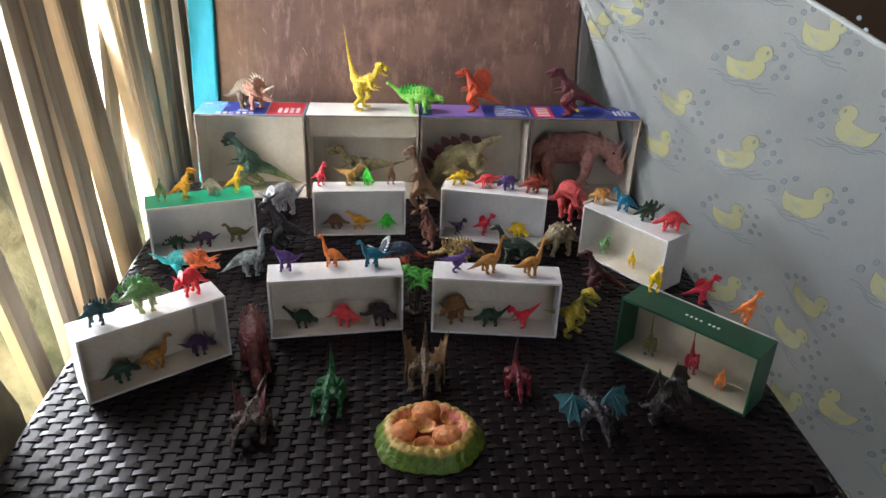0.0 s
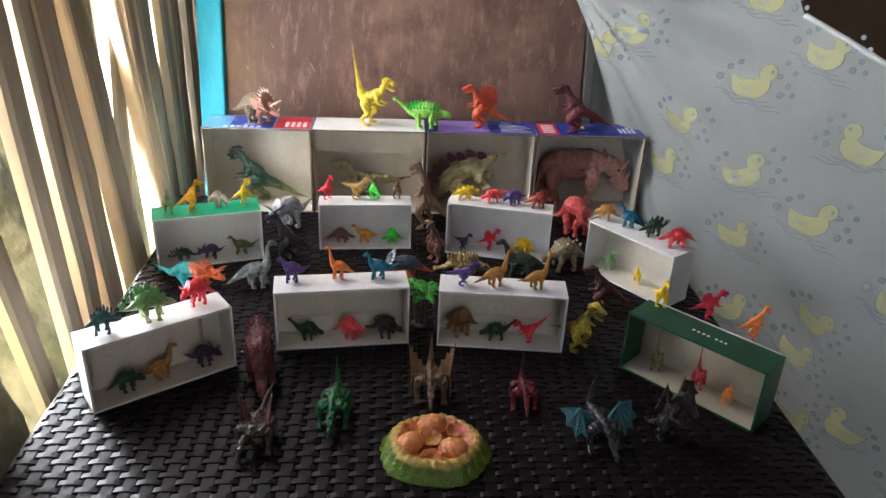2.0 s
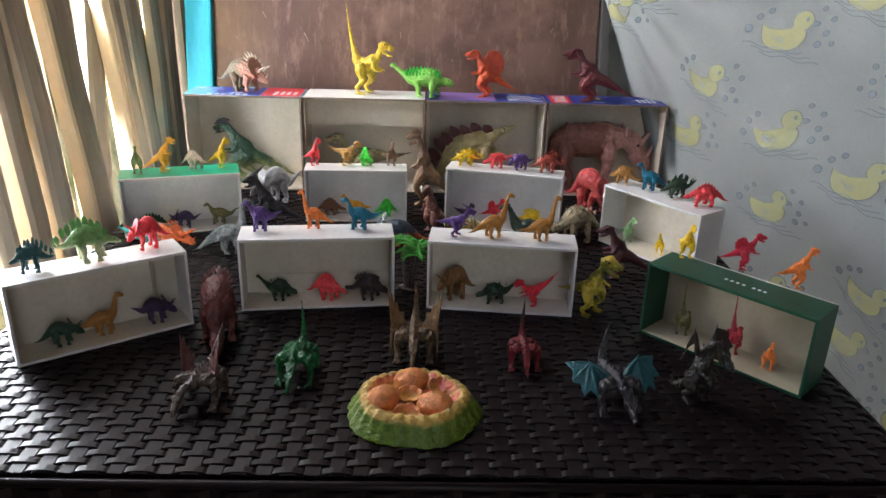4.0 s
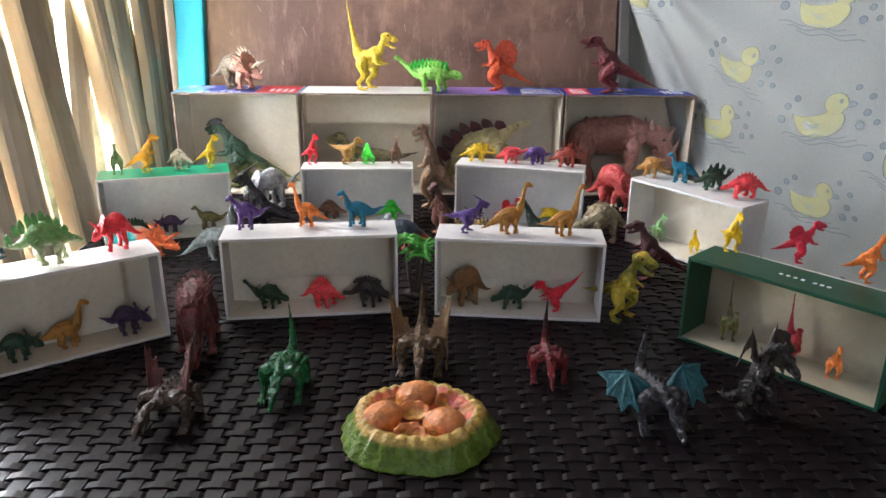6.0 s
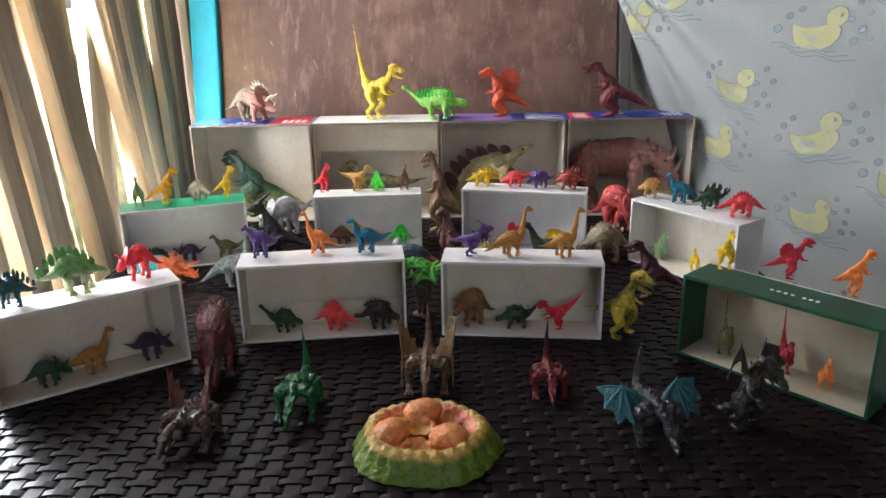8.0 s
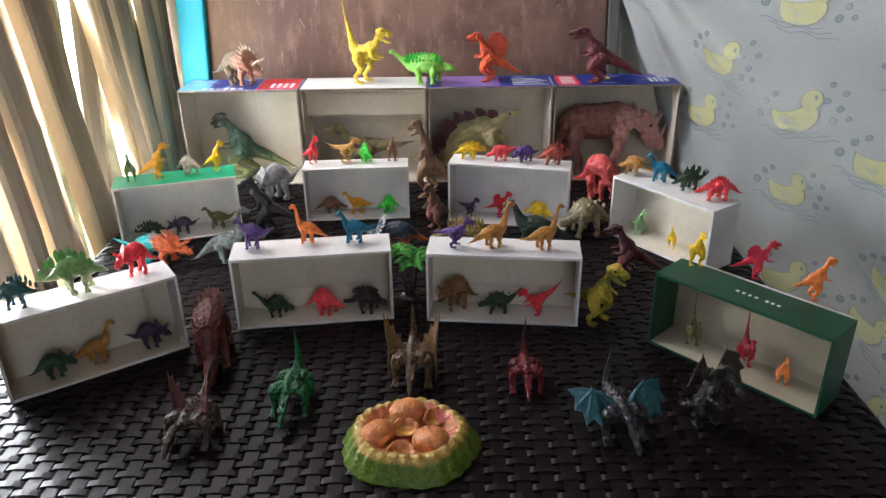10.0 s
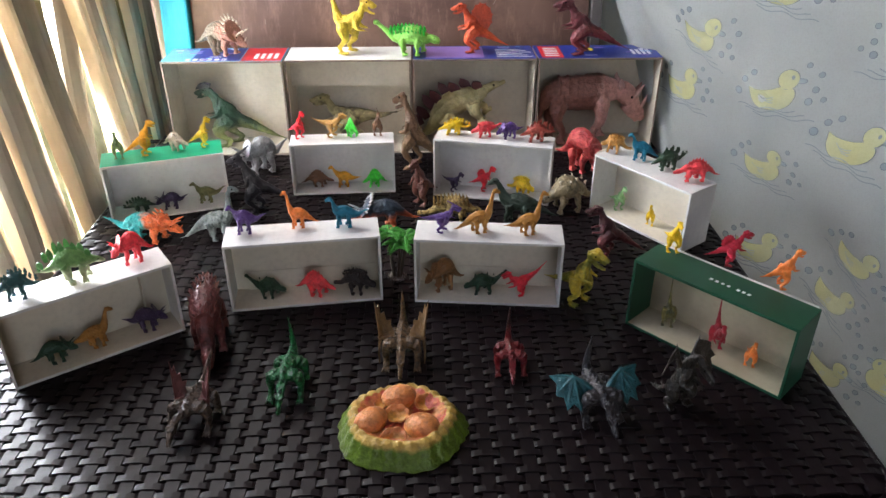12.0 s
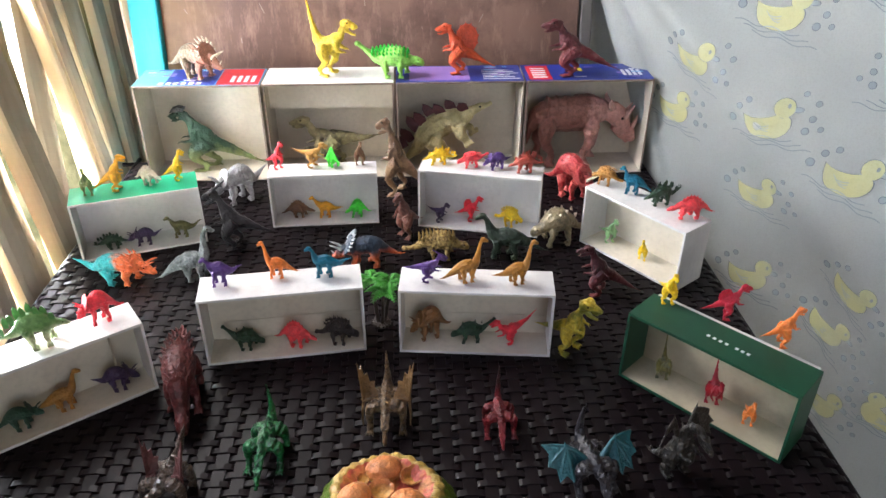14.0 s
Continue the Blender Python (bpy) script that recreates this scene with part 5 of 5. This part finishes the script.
figure("toy_parasaur", "theropod", (0.03, 0.015, zc - 0.002), -5, (0.05, 0.038), [PURPLE, PURPLE], "purple crested toy dinosaur on a box", ON2, crest="back", tail=0.42)
figure("toy_sauropod", "sauropod", (0.07, 0.012, zc - 0.002), 10, (0.052, 0.05), [paint("caramel", (186, 128, 52)), TAN], "caramel long-necked toy dinosaur on a box", ON2, neck=0.95)
figure("toy_sauropod", "sauropod", (0.122, 0.006, zc - 0.002), 8, (0.048, 0.05), [paint("caramel", (186, 128, 52)), TAN], "caramel long-necked toy dinosaur on a box", ON2, neck=0.98, tail=0.26)
figure("toy_horned_dinosaur", "trike", (0.034, 0.022, z0), 200, (0.05, 0.039), [paint("cocoa", (140, 98, 58)), HORN], "cocoa brown toy triceratops inside a box", IN_, spikes=0, hump=0.46)
figure("toy_ankylosaur", "ankylo", (0.078, 0.014, z0), 185, (0.05, 0.027), [DKGREEN, DKGREEN], "dark green toy ankylosaur inside a box", IN_, tail=0.42, spikes=8)
figure("toy_raptor", "theropod", (0.122, 0.008, z0), 190, (0.054, 0.042), [RED, RED], "red toy raptor with a raised tail inside a box", IN_, lift=-0.6, tail=0.95)
figure("toy_theropod", "theropod", (0.268, -0.036, zc - 0.002), -80, (0.036, 0.039), [YELLOW, YELLOW], "yellow toy dinosaur on a green box", ON2, lift=1.0)
figure("toy_spinosaur", "theropod", (0.317, -0.062, zc - 0.002), 0, (0.048, 0.038), [paint("crimson", (206, 36, 62)), paint("crimson", (206, 36, 62))], "crimson sail-backed toy dinosaur on a green box", ON2, lift=0.3, sail=0.6, tail=0.25)
figure("toy_parasaur", "theropod", (0.352, -0.106, zc - 0.002), 15, (0.048, 0.04), [ORANGE, ORANGE], "pale orange toy dinosaur on a green box", ON2, lift=0.4, tail=0.35)
figure("toy_raptor", "theropod", (0.268, -0.058, z0), -96, (0.028, 0.068), [paint("olive_striped", (112, 104, 52), (70, 70, 40), "spots"), OLIVE], "olive toy raptor with its tail straight up", IN_, up=True, lift=-1.0)
figure("toy_raptor", "theropod", (0.306, -0.096, z0), -96, (0.03, 0.074), [paint("wine", (166, 34, 48)), MAROON], "wine red toy raptor with its tail straight up", IN_, up=True, lift=-1.0)
figure("toy_tyrannosaur", "theropod", (0.33, -0.126, z0), -100, (0.03, 0.032), [ORANGE, ORANGE], "pale orange toy dinosaur inside a green box", IN_, lift=1.0)

figure("toy_ankylosaur", "trike", (-0.232, 0.362, 0), 215, (0.09, 0.056), [SILVER, SILVER], "silver-grey toy triceratops on the table", TBL, tail=0.4, spikes=0)
figure("toy_parasaur", "theropod", (-0.216, 0.228, 0), 186, (0.088, 0.098), [BLACK, BLACK], "black crested toy dinosaur standing on the table", TBL, lift=0.75, crest="back", tail=0.2)
figure("toy_sauropod", "sauropod", (-0.255, 0.152, 0), 8, (0.082, 0.072), [GREY, GREY], "grey spotted long-necked toy dinosaur on the table", TBL, neck=0.9, tail=0.06, back=0.05)
figure("toy_horned_dinosaur", "trike", (-0.345, 0.15, 0), -5, (0.105, 0.045), [paint("turquoise_orange", (60, 188, 196), (240, 120, 70), "front"), paint("apricot", (240, 120, 70))], "turquoise and orange striped toy triceratops on the table", TBL, tail=0.42)
figure("toy_horned_dinosaur", "trike", (-0.04, 0.176, 0), 185, (0.095, 0.05), [paint("blue_orange", (196, 92, 52), (52, 66, 82), "back"), paint("bone", (200, 206, 206))], "blue and orange toy triceratops with a white spiky frill", TBL, spikes=11, frill=1.25)
figure("toy_ankylosaur", "ankylo", (0.05, 0.192, 0), 0, (0.088, 0.04), [paint("straw", (178, 152, 92), (120, 98, 56), "spots", spots=260), paint("straw_dark", (150, 124, 70))], "straw yellow spotted toy ankylosaur on the table", TBL, spikes=40)
figure("toy_sauropod", "sauropod", (0.14, 0.188, 0), 175, (0.1, 0.062), [paint("deep_green", (44, 58, 46)), DKGREEN], "dark green long-necked toy dinosaur on the table", TBL, neck=0.72)
figure("toy_ankylosaur", "ankylo", (0.21, 0.222, 0), 195, (0.085, 0.05), [paint("stone_grey", (142, 128, 98), (110, 100, 76), "spots"), HORN], "stone-coloured toy dinosaur on the table", TBL, spikes=8, big=0.4)
figure("toy_parasaur", "theropod", (-0.002, 0.375, 0), 165, (0.085, 0.118), [paint("walnut", (150, 118, 88), (112, 84, 62), "back"), BROWN], "walnut brown upright toy dinosaur with a crested head", TBL, lift=1.0, tail=0.1, wide=1.2)
figure("toy_tyrannosaur", "theropod", (0.008, 0.246, 0), 235, (0.07, 0.072), [PINKBROWN, HORN], "pinkish-brown toy tyrannosaur standing on the table", TBL, lift=1.0, tail=0.1)
figure("toy_horned_dinosaur", "trike", (0.252, 0.355, 0), -50, (0.1, 0.066), [paint("salmon", (214, 96, 92), (190, 60, 64), "spots"), HORN], "salmon red toy triceratops standing on the table", TBL, hump=0.5, spikes=0)
figure("toy_tyrannosaur", "theropod", (0.24, 0.1, 0), 175, (0.085, 0.066), [paint("oxblood", (104, 48, 50), (74, 34, 38), "back"), HORN], "oxblood red toy tyrannosaur on the table", TBL, lift=0.8, tail=0.05)
figure("toy_tyrannosaur", "theropod", (0.182, -0.006, 0), -32, (0.074, 0.072), [paint("yellow_green", (206, 180, 60), (124, 124, 44), "spots", 0.45, 45), HORN], "yellow-green toy tyrannosaur standing on the table", TBL, lift=0.9, wide=1.3, head=1.35, gape=0.09)

figure("toy_stegosaur", "ankylo", (-0.213, -0.06, 0), -78, (0.135, 0.062), [paint("brick", (112, 54, 52), (84, 40, 40), "spots"), paint("pale_ridge", (112, 60, 56))], "brick red toy dinosaur with ridged back on the table", TBL, spikes=60, headz=0.1, big=0.34, wide=0.7, tail=0.22, club=False)
figure("toy_dragon", "dragon", (-0.196, -0.182, 0), -96, (0.076, 0.066), [paint("ash", (88, 74, 64), (54, 44, 40), "spots", 0.34, 240), paint("dull_red", (98, 56, 56))], "ash grey toy dragon with folded dull red wings", TBL, wings="up", span=0.24, tail=1.0, wide=1.05, tail_to=0.22, neck_to=-0.12)
figure("toy_dragon", "dragon", (-0.119, -0.14, 0), -94, (0.084, 0.066), [paint("emerald", (24, 104, 54), (16, 60, 36), "spots", 0.34, 240), DKGREEN], "emerald green toy dragon with a raised tail", TBL, wings="", tail=1.0, wide=0.9)
figure("toy_dragon", "dragon", (-0.012, -0.1, 0), -92, (0.075, 0.07), [paint("bronze", (116, 92, 66), (74, 58, 44), "spots", 0.34, 240), paint("bronze_wing", (118, 88, 52))], "bronze toy dragon with raised wings", TBL, wings="up", span=0.36, tail=0.95)
figure("toy_dragon", "dragon", (0.094, -0.115, 0), -90, (0.06, 0.064), [paint("garnet", (112, 28, 34), (46, 24, 26), "back", 0.34), MAROON], "garnet red toy dragon with a thin raised tail", TBL, wings="", tail=1.15, wide=1.05, neck=0.26)
figure("toy_dragon", "dragon", (0.166, -0.178, 0), -80, (0.086, 0.068), [paint("slate", (54, 52, 56), (36, 34, 38), "spots", 0.34, 240), paint("sea_green", (36, 92, 98))], "slate toy dragon with spread sea-green wings", TBL, wings="flat", span=0.52, tail=1.0)
figure("toy_dragon", "dragon", (0.243, -0.178, 0), -58, (0.066, 0.08), [paint("soot", (46, 42, 38), (30, 28, 26), "spots", 0.34, 240), paint("soot_wing", (48, 42, 36))], "soot black toy dragon with curved wings", TBL, wings="curl", span=0.42, stance="upright", wide=1.05)

# ---- nest ----
NEST_RIM = toy_paint("nest_plastic", lin(96, 122, 36), lin(196, 162, 84), "rim", 0.3, 60)
NEST_BED = toy_paint("nest_bed_plastic", lin(206, 98, 78), lin(214, 142, 84), "spots", 0.36, 60)
EGG = toy_paint("egg_plastic", lin(226, 168, 84), lin(220, 140, 82), "back", 0.34, 40)
nest = thing("toy_nest", pose(-0.011, -0.203, 0), "green and orange moulded toy nest with eggs", "toy nest")
bm = bmesh.new()
N = 120
prof = [(1.04, 0.0), (1.03, 0.06), (0.97, 0.22), (0.9, 0.55), (0.83, 0.86), (0.76, 1.0), (0.69, 0.97), (0.61, 0.8), (0.5, 0.66), (0.3, 0.6), (0.02, 0.58)]
rings = []
for r, h in prof:
    ring = []
    for k in range(N):
        a = 2 * math.pi * k / N
        w = 1 + (0.034 * abs(math.sin(a * 13 + 0.8 * math.sin(a * 3))) + 0.03 * math.sin(a * 5 + 1)) * (1 if r > 0.6 else 0)
        ring.append(bm.verts.new((0.0548 * r * w * math.cos(a), 0.0482 * r * w * math.sin(a), 0.0195 * h * (1 + (0.12 * abs(math.sin(a * 13 + 0.8 * math.sin(a * 3))) if r > 0.6 else 0.04 * math.sin(a * 9 + r * 20))))))
    rings.append(ring)
for a, b in zip(rings, rings[1:]):
    for k in range(N):
        bm.faces.new((a[k], a[(k + 1) % N], b[(k + 1) % N], b[k]))
bm.faces.new(rings[0][::-1])
bm.faces.new(rings[-1])
for f in bm.faces:
    c = f.calc_center_median()
    f.material_index = 1 if (c.x / 0.057) ** 2 + (c.y / 0.05) ** 2 < 0.47 else 0
part("nest_bowl", bm, [NEST_RIM, NEST_BED], nest, smooth=True)
for x, y, a in ((-0.003, 0.024, 10), (-0.027, -0.006, 40), (0.018, -0.013, -20)):
    bm = bmesh.new()
    blob(bm, (0, 0, 0), (0.0162, 0.0128, 0.0112), sub=3)
    bmesh.ops.transform(bm, matrix=pose(x, y, 0.0168, 0, -8, a), verts=bm.verts)
    part("egg", bm, EGG, nest, smooth=True)
for x, y, a in ((-0.004, 0.002, 0), (0.022, 0.016, 30), (-0.006, -0.026, 10), (-0.02, 0.014, 70)):
    bm = bmesh.new()
    s = 0.6 if a == 70 else 1.0
    rr = []
    for r, h in ((0.3, -0.8), (0.75, -0.45), (1.0, 0.1), (0.9, 0.1), (0.65, -0.3), (0.1, -0.5)):
        rr.append([bm.verts.new((0.0115 * s * r * math.cos(t), 0.009 * s * r * math.sin(t), 0.009 * s * (h + 0.12 * math.sin(t * 7) * (r > 0.85)))) for t in (2 * math.pi * k / 24 for k in range(24))])
    for p, q in zip(rr, rr[1:]):
        for k in range(24):
            bm.faces.new((p[k], p[(k + 1) % 24], q[(k + 1) % 24], q[k]))
    bm.faces.new(rr[0][::-1])
    bm.faces.new(rr[-1])
    bmesh.ops.transform(bm, matrix=pose(x, y, 0.0178, 18, 0, a), verts=bm.verts)
    part("eggshell", bm, EGG, nest, "broken half eggshell", smooth=True)

# ---- palm ----
palm = thing("toy_palm_tree", pose(-0.021, 0.05, 0), "small plastic palm with three trunks and bright fronds", "toy tree")
TRUNK = paint("trunk", (62, 50, 44))
FROND = paint("frond", (78, 166, 62))
bm = bmesh.new()
for k in range(16):
    a = 2 * math.pi * k / 16
    cone(bm, (0.004 * math.cos(a), 0.004 * math.sin(a), 0.0), (0.012 * math.cos(a), 0.012 * math.sin(a), 0.003), 0.004)
part("base", bm, TRUNK, palm)
for dx, dy, h in ((-0.009, 0.004, 0.058), (0.004, -0.004, 0.047), (0.011, 0.006, 0.052)):
    bm = bmesh.new()
    tube(bm, [(dx * 0.3, dy * 0.3, 0, 0.0026), (dx * 0.7, dy * 0.7, h * 0.5, 0.0022), (dx, dy, h, 0.0018)])
    part("trunk", bm, TRUNK, palm)
    for k in range(5):
        a = 2 * math.pi * k / 5 + dx * 90
        bm = bmesh.new()
        for i in range(9):
            t = i / 8
            cx, cz = 0.018 * t, h + 0.006 * math.sin(2.2 * t) - 0.006 * t * t
            l = 0.0065 * math.sin(math.pi * (0.25 + 0.65 * t))
            for s in (1, -1):
                plate(bm, [(cx, 0, cz), (cx + 0.0018, 0, cz), (cx + 0.004, s * l, cz - 0.001), (cx + 0.0025, s * l, cz - 0.001)], 0.0005)
        tube(bm, [(0, 0, h, 0.0009), (0.009, 0, h + 0.005, 0.0007), (0.018, 0, h - 0.001, 0.0004)], 1, 6, 3)
        bmesh.ops.transform(bm, matrix=Matrix.Translation((dx, dy, 0)) @ Matrix.Rotation(a, 4, "Z"), verts=bm.verts)
        part("frond", bm, FROND, palm)
